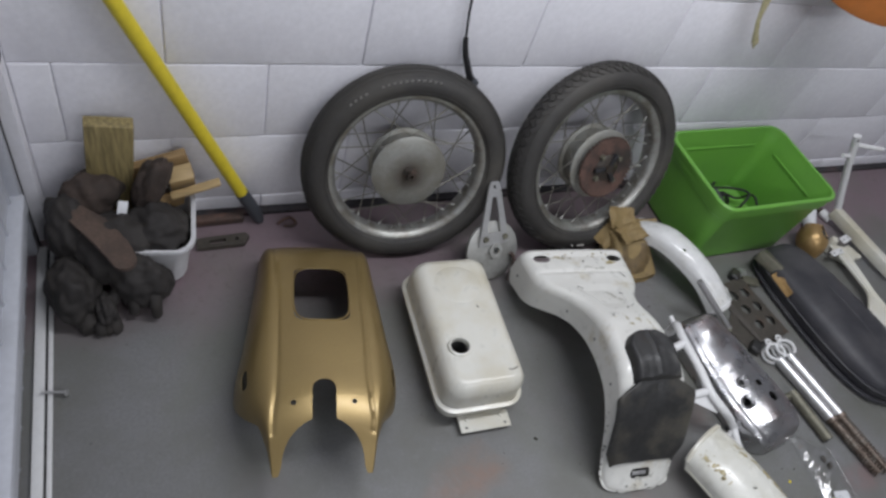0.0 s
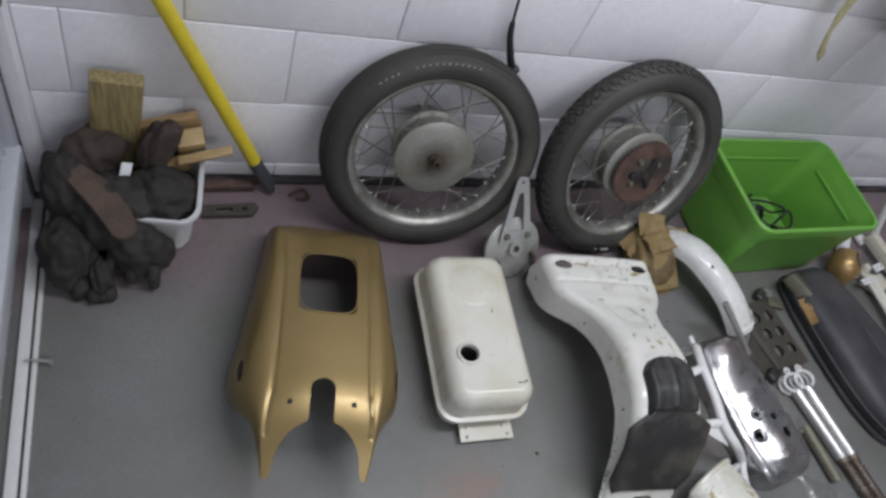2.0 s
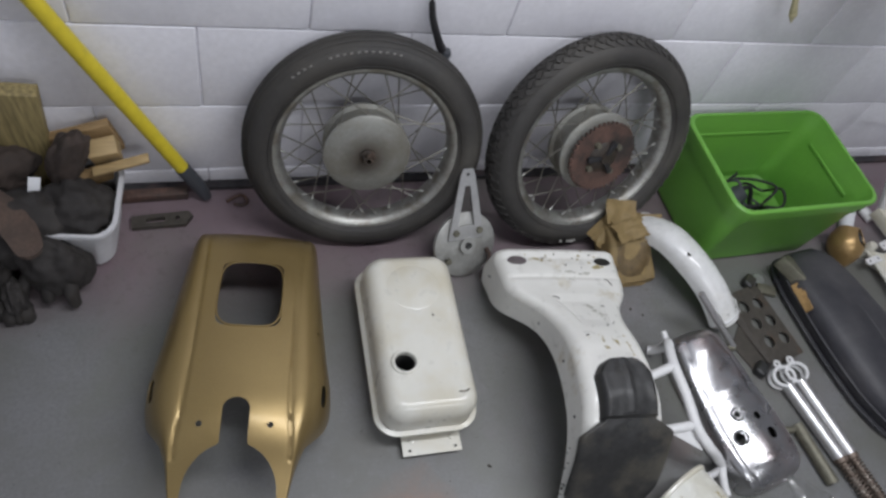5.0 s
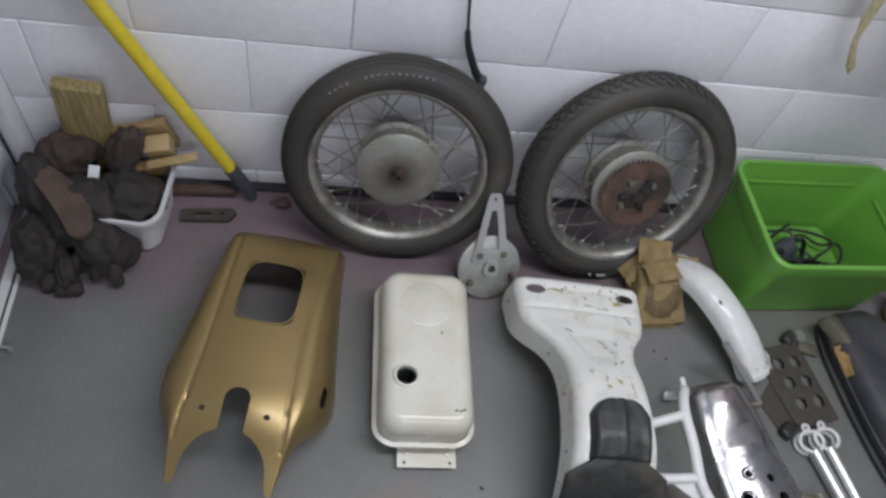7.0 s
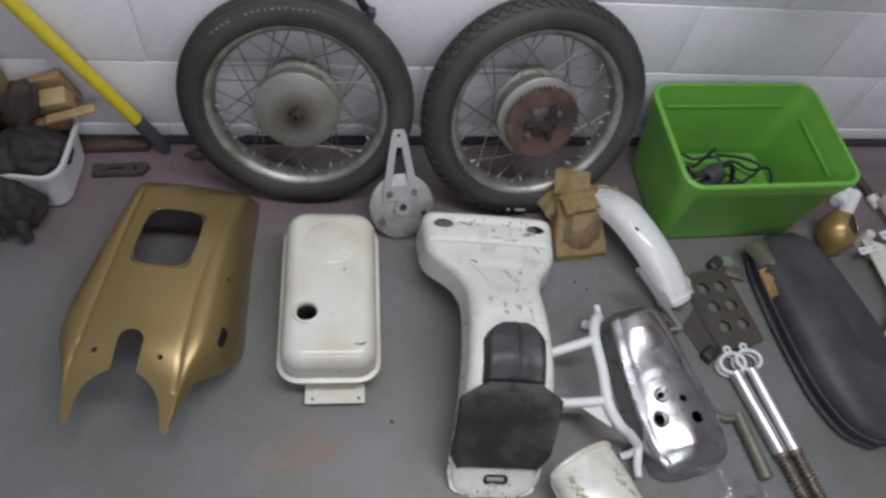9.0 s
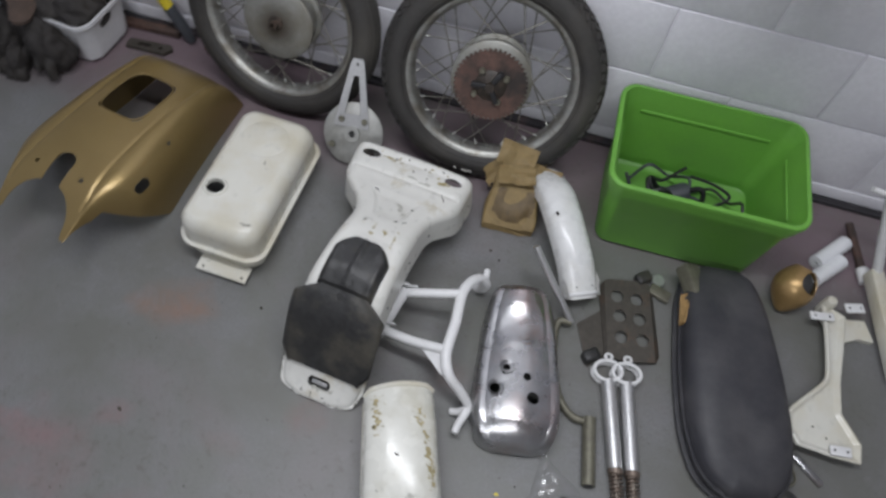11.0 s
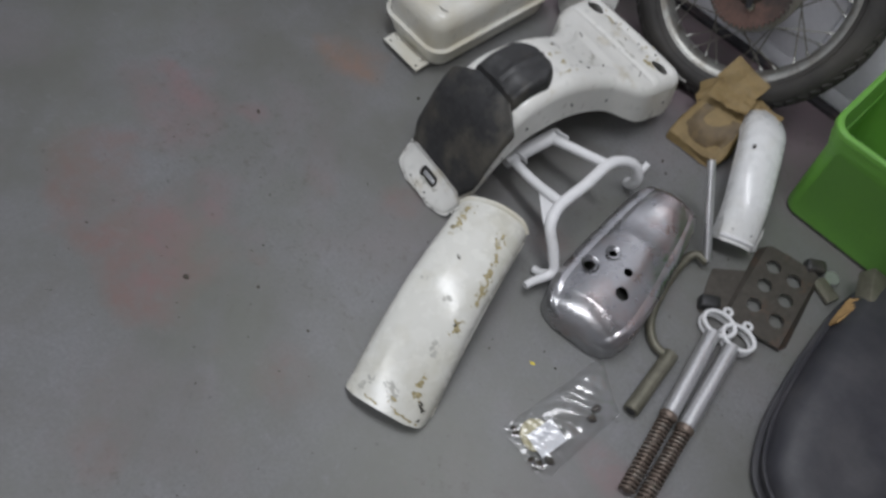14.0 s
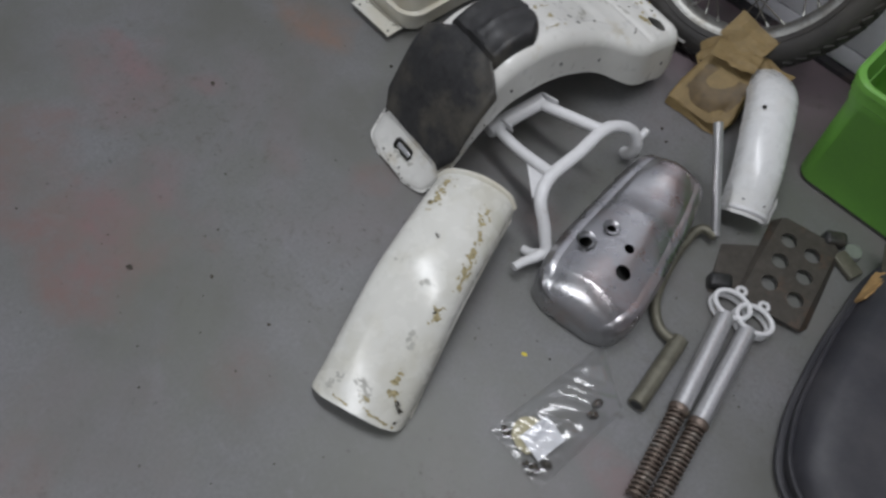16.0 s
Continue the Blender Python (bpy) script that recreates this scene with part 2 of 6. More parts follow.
GREEN = shade("green_plastic", (0.145, 0.375, 0.055), 0.42, 0, 120, 0.05, 0.05, (0.125, 0.31, 0.06), 5, 0.4, 0.2)
SEATVINYL = shade("black_vinyl", (0.028, 0.028, 0.034), 0.52, 0, 400, 0.15, 0.15, (0.058, 0.056, 0.060), 8, 0.46, 0.12)
TAN = shade("tan_foam_patch", (0.34, 0.21, 0.085), 0.8, 0, 120, 0.25, 0.3)
KRAFT = shade("brown_kraft_paper", (0.237, 0.168, 0.073), 0.7, 0, 60, 0.10, 0.2, (0.163, 0.112, 0.047), 9, 0.40, 0.1)
YELLOW = shade("yellow_pole_paint", (0.62, 0.50, 0.035), 0.42, 0, 60, 0.08, 0.05, (0.35, 0.27, 0.05), 22, 0.30, 0.05)
GREYPLASTIC = shade("grey_plastic", (0.06, 0.065, 0.075), 0.5, 0, 60, 0.1, 0.05)
PINE = shade("pine_wood", (0.40, 0.285, 0.14), 0.6, 0, 60, 0.25, 0.2)
OFFCUT = shade("orange_sawn_wood", (0.28, 0.185, 0.088), 0.65, 0, 60, 0.3, 0.2)
BOARD = shade("treated_pine_board", (0.240, 0.190, 0.085), 0.6, 0, 40, 0.42, 0.15)
TUBWHITE = shade("white_tub_plastic", (0.648, 0.648, 0.666), 0.4, 0, 60, 0.04, 0.04)
CLOTH = shade("black_glove_leather", (0.025, 0.022, 0.021), 0.8, 0, 160, 0.25, 0.2, (0.039, 0.034, 0.030), 7, 0.45, 0.1, bump_size=90)
BROWNCLOTH = shade("brown_suede", (0.055, 0.039, 0.032), 0.9, 0, 160, 0.25, 0.3, (0.037, 0.029, 0.025), 12, 0.45, 0.12, bump_size=120)
BROWNSOLE = shade("worn_brown_suede", (0.088, 0.060, 0.047), 0.9, 0, 160, 0.25, 0.3, (0.055, 0.040, 0.033), 16, 0.42, 0.12, bump_size=120)
CABLE = shade("black_cable", (0.018, 0.018, 0.02), 0.45, 0, 60, 0.1, 0.05)
ROPE = shade("pale_rag_cloth", (0.46, 0.42, 0.25), 0.85, 0, 90, 0.2, 0.5, (0.30, 0.28, 0.17), 20, 0.4)
ORANGE = shade("orange_plastic", (0.60, 0.20, 0.045), 0.42, 0, 60, 0.06, 0.05)
PAPER = shade("white_paper", (0.74, 0.75, 0.77), 0.7, 0, 60, 0.03, 0.1)
INK = shade("grey_print", (0.35, 0.37, 0.42), 0.7, 0, 60, 0.05, 0)
LETTER = shade("worn_pale_lettering", (0.30, 0.29, 0.27), 0.6, 0, 120, 0.3, 0)
BRONZE = shade("dark_bronze_fitting", (0.06, 0.052, 0.04), 0.5, 0.5, 90, 0.2, 0.1)


def plank_grain(m, along):
    """Stretches the grain of a wood material along one axis."""
    nt = m.node_tree
    mp = nt.nodes.new("ShaderNodeMapping")
    s = [9.0, 9.0, 9.0]
    s[along] = 0.6
    mp.inputs["Scale"].default_value = s
    tc = [n for n in nt.nodes if n.type == "TEX_COORD"][0]
    for n in [n for n in nt.nodes if n.type == "TEX_NOISE"]:
        nt.links.new(mp.outputs["Vector"], n.inputs["Vector"])
        n.inputs["Scale"].default_value = 14
    nt.links.new(tc.outputs["Object"], mp.inputs["Vector"])


plank_grain(BOARD, 2)
plank_grain(PINE, 0)
plank_grain(OFFCUT, 0)


def bag_film():
    m = bpy.data.materials.new("clear_plastic_film")
    m.use_nodes = True
    nt = m.node_tree
    b = nt.nodes["Principled BSDF"]
    b.inputs["Base Color"].default_value = (0.9, 0.92, 0.93, 1)
    b.inputs["Roughness"].default_value = 0.12
    t = nt.nodes.new("ShaderNodeBsdfTransparent")
    mix = nt.nodes.new("ShaderNodeMixShader")
    mix.inputs[0].default_value = 0.14
    g = nt.nodes.new("ShaderNodeBsdfGlossy")
    g.inputs["Roughness"].default_value = 0.2
    nt.links.new(t.outputs[0], mix.inputs[1])
    nt.links.new(g.outputs[0], mix.inputs[2])
    nt.links.new(mix.outputs[0], nt.nodes["Material Output"].inputs["Surface"])
    return m


FILM = bag_film()


# ---- building tools ----
ORIGIN = {}
STAND = Matrix()                                  # where the things that follow stand


def around(x, y, dx=0.0, dy=0.0, turn=0.0, size=(1, 1, 1)):
    """Moves, turns and sizes what stands about the floor point (x, y)."""
    return pose(x + dx, y + dy, 0, 0, 0, turn) @ Matrix.Diagonal((*size, 1)) @ Matrix.Translation((-x, -y, 0))


def finish(bm, name, material, smooth=True, angle=38):
    me = bpy.data.meshes.new(name)
    bmesh.ops.recalc_face_normals(bm, faces=bm.faces)
    bm.to_mesh(me)
    bm.free()
    me.materials.append(material)
    if smooth:
        me.shade_smooth()
        me.set_sharp_from_angle(angle=radians(angle))
    return me


def thing(name, base, label, category, group=""):
    """An Empty at the thing's base; its parts are given in world coordinates."""
    ob = new(name)
    ob.matrix_world = STAND @ Matrix.Translation(base)
    ob.empty_display_size = 0.05
    ORIGIN[ob.name] = Vector(base)
    return tagged(ob, label, category, group)


def part(name, bm, material, parent, label="", smooth=True, angle=38, kind=""):
    base = ORIGIN[parent.name]
    bmesh.ops.translate(bm, verts=bm.verts, vec=-base)
    ob = new(name, finish(bm, name, material, smooth, angle))
    ob.parent = parent
    ORIGIN[ob.name] = base
    return tagged(ob, label, kind=kind)


def solo(name, bm, material, label, category, base=(0, 0, 0), group="", kind="", smooth=True, angle=38):
    bmesh.ops.translate(bm, verts=bm.verts, vec=-Vector(base))
    ob = new(name, finish(bm, name, material, smooth, angle))
    ob.matrix_world = STAND @ Matrix.Translation(base)
    ORIGIN[ob.name] = Vector(base)
    return tagged(ob, label, category, group, kind)


def curve_of(*knots):
    """A smooth function through (x, y) knots."""
    xs = [k[0] for k in knots]
    ys = [k[1] for k in knots]
    n = len(xs)
    dl = [(ys[i + 1] - ys[i]) / (xs[i + 1] - xs[i]) for i in range(n - 1)]
    ms = [dl[0]] + [0 if dl[i - 1] * dl[i] <= 0 else (dl[i - 1] + dl[i]) / 2 for i in range(1, n - 1)] + [dl[-1]]

    def f(x):
        if x <= xs[0]:
            return ys[0]
        if x >= xs[-1]:
            return ys[-1]
        i = max(j for j in range(n - 1) if xs[j] <= x)
        h = xs[i + 1] - xs[i]
        t = (x - xs[i]) / h
        return ((1 + 2 * t) * (1 - t) ** 2 * ys[i] + t * (1 - t) ** 2 * h * ms[i]
                + t * t * (3 - 2 * t) * ys[i + 1] + t * t * (t - 1) * h * ms[i + 1])
    return f


def sheet(f, u0, u1, v0, v1, nu, nv, cut=None, thick=0.002):
    """A sheet f(u, v), cut away where cut(u, v) < 0, with its cut edges drawn onto the line cut = 0."""
    us = [u0 + (u1 - u0) * i / nu for i in range(nu + 1)]
    vs = [v0 + (v1 - v0) * j / nv for j in range(nv + 1)]
    uv = [[(u, v) for v in vs] for u in us]
    keep = [[True] * nv for _ in range(nu)]
    if cut:
        for i in range(nu):
            for j in range(nv):
                keep[i][j] = cut((us[i] + us[i + 1]) / 2, (vs[j] + vs[j + 1]) / 2) >= 0
        du, dv = (u1 - u0) / nu, (v1 - v0) / nv
        for i in range(nu + 1):
            for j in range(nv + 1):
                near = [keep[a][b] for a in (i - 1, i) for b in (j - 1, j) if 0 <= a < nu and 0 <= b < nv]
                if any(near) and not all(near):
                    u, v = us[i], vs[j]
                    for _ in range(3):
                        d = cut(u, v)
                        gu = (cut(u + du * 0.1, v) - d) / (du * 0.1)
                        gv = (cut(u, v + dv * 0.1) - d) / (dv * 0.1)
                        k = d / max(gu * gu + gv * gv, 1e-9)
                        u = min(max(u - max(-du, min(du, k * gu)), us[i] - 0.9 * du), us[i] + 0.9 * du)
                        v = min(max(v - max(-dv, min(dv, k * gv)), vs[j] - 0.9 * dv), vs[j] + 0.9 * dv)
                    uv[i][j] = (u, v)
    bm = bmesh.new()
    made = {}

    def vert(i, j):
        if (i, j) not in made:
            made[i, j] = bm.verts.new(f(*uv[i][j]))
        return made[i, j]
    for i in range(nu):
        for j in range(nv):
            if keep[i][j]:
                bm.faces.new((vert(i, j), vert(i + 1, j), vert(i + 1, j + 1), vert(i, j + 1)))
    if thick:
        bmesh.ops.recalc_face_normals(bm, faces=bm.faces)
        bmesh.ops.solidify(bm, geom=bm.faces, thickness=thick)
    return bm


def circle_cut(x, y, cx, cy, r, stretch=1.0):
    return math.hypot((x - cx) / stretch, y - cy) - r


def box_cut(x, y, cx, cy, hx, hy, r):
    qx, qy = abs(x - cx) - hx + r, abs(y - cy) - hy + r
    return math.hypot(max(qx, 0), max(qy, 0)) + min(max(qx, qy), 0) - r


def poly_cut(x, y, pts):
    """Signed distance to a polygon, less than 0 inside."""
    d, inside, n = 1e9, False, len(pts)
    for i in range(n):
        ax, ay = pts[i]
        bx, by = pts[(i + 1) % n]
        ex, ey = bx - ax, by - ay
        t = min(1, max(0, ((x - ax) * ex + (y - ay) * ey) / (ex * ex + ey * ey)))
        d = min(d, math.hypot(x - ax - t * ex, y - ay - t * ey))
        if (ay > y) != (by > y) and x < (y - ay) / (by - ay) * ex + ax:
            inside = not inside
    return -d if inside else d


def smooth_path(pts, steps=6, closed=False):
    pts = [Vector(p) for p in pts]
    n = len(pts)
    out = []
    for i in range(n if closed else n - 1):
        p0 = pts[i - 1] if closed or i else pts[0]
        p1, p2 = pts[i], pts[(i + 1) % n]
        p3 = pts[(i + 2) % n] if closed or i + 2 < n else pts[-1]
        for k in range(steps):
            t = k / steps
            out.append(0.5 * (2 * p1 + (p2 - p0) * t + (2 * p0 - 5 * p1 + 4 * p2 - p3) * t * t + (3 * p1 - p0 - 3 * p2 + p3) * t ** 3))
    if not closed:
        out.append(pts[-1])
    return out


def tube(bm, pts, r, seg=10, steps=6, closed=False, smooth=True):
    """A round bar along a path; r may be a function of the way along, 0 to 1."""
    path = smooth_path(pts, steps, closed) if smooth else [Vector(p) for p in pts]
    n = len(path)
    rings, side = [], None
    for i, p in enumerate(path):
        a = path[(i - 1) % n] if closed or i else p
        b = path[(i + 1) % n] if closed or i + 1 < n else p
        d = (b - a).normalized()
        if side is None:
            side = d.orthogonal().normalized()
        side = (side - d * side.dot(d)).normalized()
        other = d.cross(side)
        rr = r(i / (n - 1)) if callable(r) else r
        rings.append([bm.verts.new(p + (side * math.cos(a2) + other * math.sin(a2)) * rr)
                      for a2 in (2 * math.pi * k / seg for k in range(seg))])
    for i in range(n if closed else n - 1):
        for k in range(seg):
            bm.faces.new((rings[i][k], rings[i][(k + 1) % seg], rings[(i + 1) % n][(k + 1) % seg], rings[(i + 1) % n][k]))
    if not closed:
        bm.faces.new(rings[0][::-1])
        bm.faces.new(rings[-1])
    return bm


def lathe(bm, profile, m=None, seg=48, closed=False, caps=True):
    """Turns (r, h) points about the Z axis of the pose m."""
    m = m or Matrix()
    rings = []
    for r, h in profile:
        rings.append([bm.verts.new(m @ Vector((r * math.cos(a), r * math.sin(a), h))) for a in (2 * math.pi * k / seg for k in range(seg))])
    n = len(rings)
    for i in range(n if closed else n - 1):
        for k in range(seg):
            bm.faces.new((rings[i][k], rings[i][(k + 1) % seg], rings[(i + 1) % n][(k + 1) % seg], rings[(i + 1) % n][k]))
    if not closed and caps:
        for ring, r in ((rings[0][::-1], profile[0][0]), (rings[-1], profile[-1][0])):
            if r > 1e-6:
                bm.faces.new(ring)
    bmesh.ops.remove_doubles(bm, verts=bm.verts, dist=1e-6)
    return bm


def rbox(bm, m, sx, sy, sz, r=0.003, seg=2):
    """A box about the pose m with rounded edges."""
    made = bmesh.ops.create_cube(bm, size=1, matrix=m @ Matrix.Diagonal((sx, sy, sz, 1)))
    if r:
        edges = list({e for v in made["verts"] for e in v.link_edges})
        bmesh.ops.bevel(bm, geom=edges, offset=r, segments=seg, profile=0.5, affect="EDGES")
    return bm


def slab(x0, x1, y0, y1, z0, z1):
    bm = bmesh.new()
    return rbox(bm, pose((x0 + x1) / 2, (y0 + y1) / 2, (z0 + z1) / 2), x1 - x0, y1 - y0, z1 - z0, 0)


def lump(bm, m, sx, sy, sz, seed=0, rough=0.25, freq=2.0, sub=3):
    """A crumpled rounded lump for soft things."""
    made = bmesh.ops.create_icosphere(bm, subdivisions=sub, radius=1)
    off = Vector((seed * 7.3, seed * 3.1, seed * 1.7))
    for v in made["verts"]:
        p = v.co.copy()
        k = 1 + rough * noise.noise(p * freq + off) + rough * 0.5 * noise.noise(p * freq * 2.6 + off)
        v.co = m @ Vector((p.x * sx * k, p.y * sy * k, p.z * sz * k))
    return bm


# ---- the garage ----
ROOM_X0, ROOM_X1, ROOM_Y0, HEIGHT = -0.30, 4.4, -4.6, 2.4
STAND = ROOM
bm = bmesh.new()
rbox(bm, pose((ROOM_X0 + ROOM_X1) / 2, ROOM_Y0 / 2, -0.05), ROOM_X1 - ROOM_X0 + 0.6, -ROOM_Y0 + 0.5, 0.1, 0)
solo("floor", bm, FLOOR, "worn grey painted concrete floor with red stains", "floor", kind="structure", smooth=False)
solo("ceiling", slab(ROOM_X0 - 0.2, ROOM_X1 + 0.2, ROOM_Y0 - 0.2, 0.2, HEIGHT, HEIGHT + 0.1), CEILING, "plain white painted garage ceiling", "ceiling", kind="structure", smooth=False)
solo("wall_east", slab(ROOM_X1, ROOM_X1 + 0.15, ROOM_Y0, 0.0, 0, HEIGHT), PLASTER, "plain pale painted side wall", "wall", kind="structure", smooth=False)
solo("wall_south", slab(ROOM_X0, ROOM_X1, ROOM_Y0 - 0.15, ROOM_Y0, 0, HEIGHT), PLASTER, "plain pale painted end wall", "wall", kind="structure", smooth=False)
wall = solo("wall_north", slab(ROOM_X0 - 0.2, ROOM_X1 + 0.15, 0.006, 0.2, 0, HEIGHT), MORTAR, "white painted concrete block wall", "wall", kind="structure", smooth=False)
solo("baseboard", slab(ROOM_X0 + 0.02, ROOM_X1, -0.020, 0.006, 0.0, 0.012), SKIRT, "black painted strip along the wall foot", "baseboard", kind="structure", smooth=False)
solo("wall_west", slab(ROOM_X0 - 0.2, ROOM_X0, -0.05, 0.006, 0.0, HEIGHT), BLOCK, "white painted pier beside the garage door", "wall", kind="structure", smooth=False)

solo("wall_west", slab(ROOM_X0 - 0.2, ROOM_X0, ROOM_Y0, -3.205, 0.0, HEIGHT), PLASTER, "plain pale painted wall beyond the garage door", "wall", kind="structure", smooth=False)
solo("wall_west", slab(ROOM_X0 - 0.2, ROOM_X0 - 0.02, -3.203, -0.052, 2.102, HEIGHT), PLASTER, "plain pale painted lintel above the garage door", "wall", kind="structure", smooth=False)
# ceiling light fittings, added out of view above both lamps
STAND = Matrix()
for y in (-0.78, -2.9):
    lx = 1.06
    lamp = thing("unseen_ceiling_light", (lx, y, HEIGHT), "unseen white batten housing added on the ceiling above a lamp", "light", "ceiling lights")
    bm = bmesh.new()
    rbox(bm, pose(lx, y, HEIGHT - 0.015), 1.85, 0.25, 0.03, 0.004)
    part("batten", bm, TUBWHITE, lamp)


# ---- garage door on the west side ----
STAND = ROOM @ pose(0.288, 0, 0)
door = thing("garage_door", (-0.62, -1.2, 0), "white painted panelled garage door with ribbed skin", "door")
door["kind"] = "structure"
part("skin", slab(-0.66, -0.635, -3.2, -0.075, 0.02, 2.1), DOORPAINT, door)
for k in range(34):
    y = -0.12 - k * 0.09
    bm = bmesh.new()
    rbox(bm, pose(-0.634, y, 1.06), 0.008, 0.009, 2.06, 0.003)
    part("rib", bm, DOORPAINT, door)
for z in (0.19, 0.75, 1.35):
    bm = bmesh.new()
    rbox(bm, pose(-0.622, -1.64, z), 0.034, 3.1, 0.055, 0.006)
    part("rail", bm, DOORPAINT, door)
bm = bmesh.new()
rbox(bm, pose(-0.628, -0.085, 1.05), 0.03, 0.03, 2.1, 0.004)
part("edge_post", bm, DOORPAINT, door)
bm = bmesh.new()
rbox(bm, pose(-0.616, -0.064, 1.05), 0.008, 0.008, 2.1, 0.002)
part("seal", bm, DARKGAP, door, "black rubber edge seal")
bm = bmesh.new()
rbox(bm, pose(-0.606, -1.63, 0.006), 0.022, 3.1, 0.012, 0.003)
part("track", bm, WHITE, door)
bm = bmesh.new()
rbox(bm, pose(-0.585, -1.63, 0.004), 0.010, 3.1, 0.008, 0.002)
part("sill_lip", bm, WHITE, door)
bm = bmesh.new()
rbox(bm, pose(-0.5955, -1.63, 0.003), 0.011, 3.1, 0.006, 0.001)
part("gutter", bm, DARKGAP, door)
bm = bmesh.new()
tube(bm, [(-0.60, -0.49, 0.022), (-0.575, -0.492, 0.02), (-0.556, -0.495, 0.018)], 0.003, 6)
lathe(bm, [(0.0, 0.0), (0.007, 0.001), (0.008, 0.005), (0.0, 0.008)], pose(-0.556, -0.495, 0.012, 0, 70, 0), 10)
part("bolt", bm, STEEL, door, "small protruding steel bolt")
bm = bmesh.new()
rbox(bm, pose(-0.606, -0.055, 0.60), 0.05, 0.035, 0.10, 0.006)
part("bracket", bm, BRONZE, door, "dark metal guide bracket")


# ---- block wall pieces ----
BLOCK_L, BLOCK_H = 0.4416, 0.2208
meshes = {}


def block_mesh(length, height):
    key = (round(length, 3), round(height, 3))
    if key not in meshes:
        bm = bmesh.new()
        rbox(bm, Matrix(), length, 0.010, height, 0.0035, 3)
        meshes[key] = finish(bm, "block", BLOCK)
    return meshes[key]


row_z = [0.012, 0.060] + [0.060 + BLOCK_H * k for k in range(1, 11)] + [2.35]
for r in range(len(row_z) - 1):
    z0, z1 = row_z[r], row_z[r + 1]
    start = 0.0 if r % 2 else -BLOCK_L / 2
    k0 = -2
    while start + k0 * BLOCK_L < ROOM_X1:
        x0, x1 = max(start + k0 * BLOCK_L, ROOM_X0), min(start + (k0 + 1) * BLOCK_L, ROOM_X1)
        k0 += 1
        if x1 - x0 < 0.02:
            continue
        ob = new("block", block_mesh(x1 - x0 - 0.0025, z1 - z0 - 0.0025))
        ob.location = ((x0 + x1) / 2, 0.006 + 0.0012 * math.sin(k0 * 5.1 + r * 2.3), (z0 + z1) / 2)
        ob.parent = wall


# ---- wheels leaning on the wall ----
STAND = Matrix()


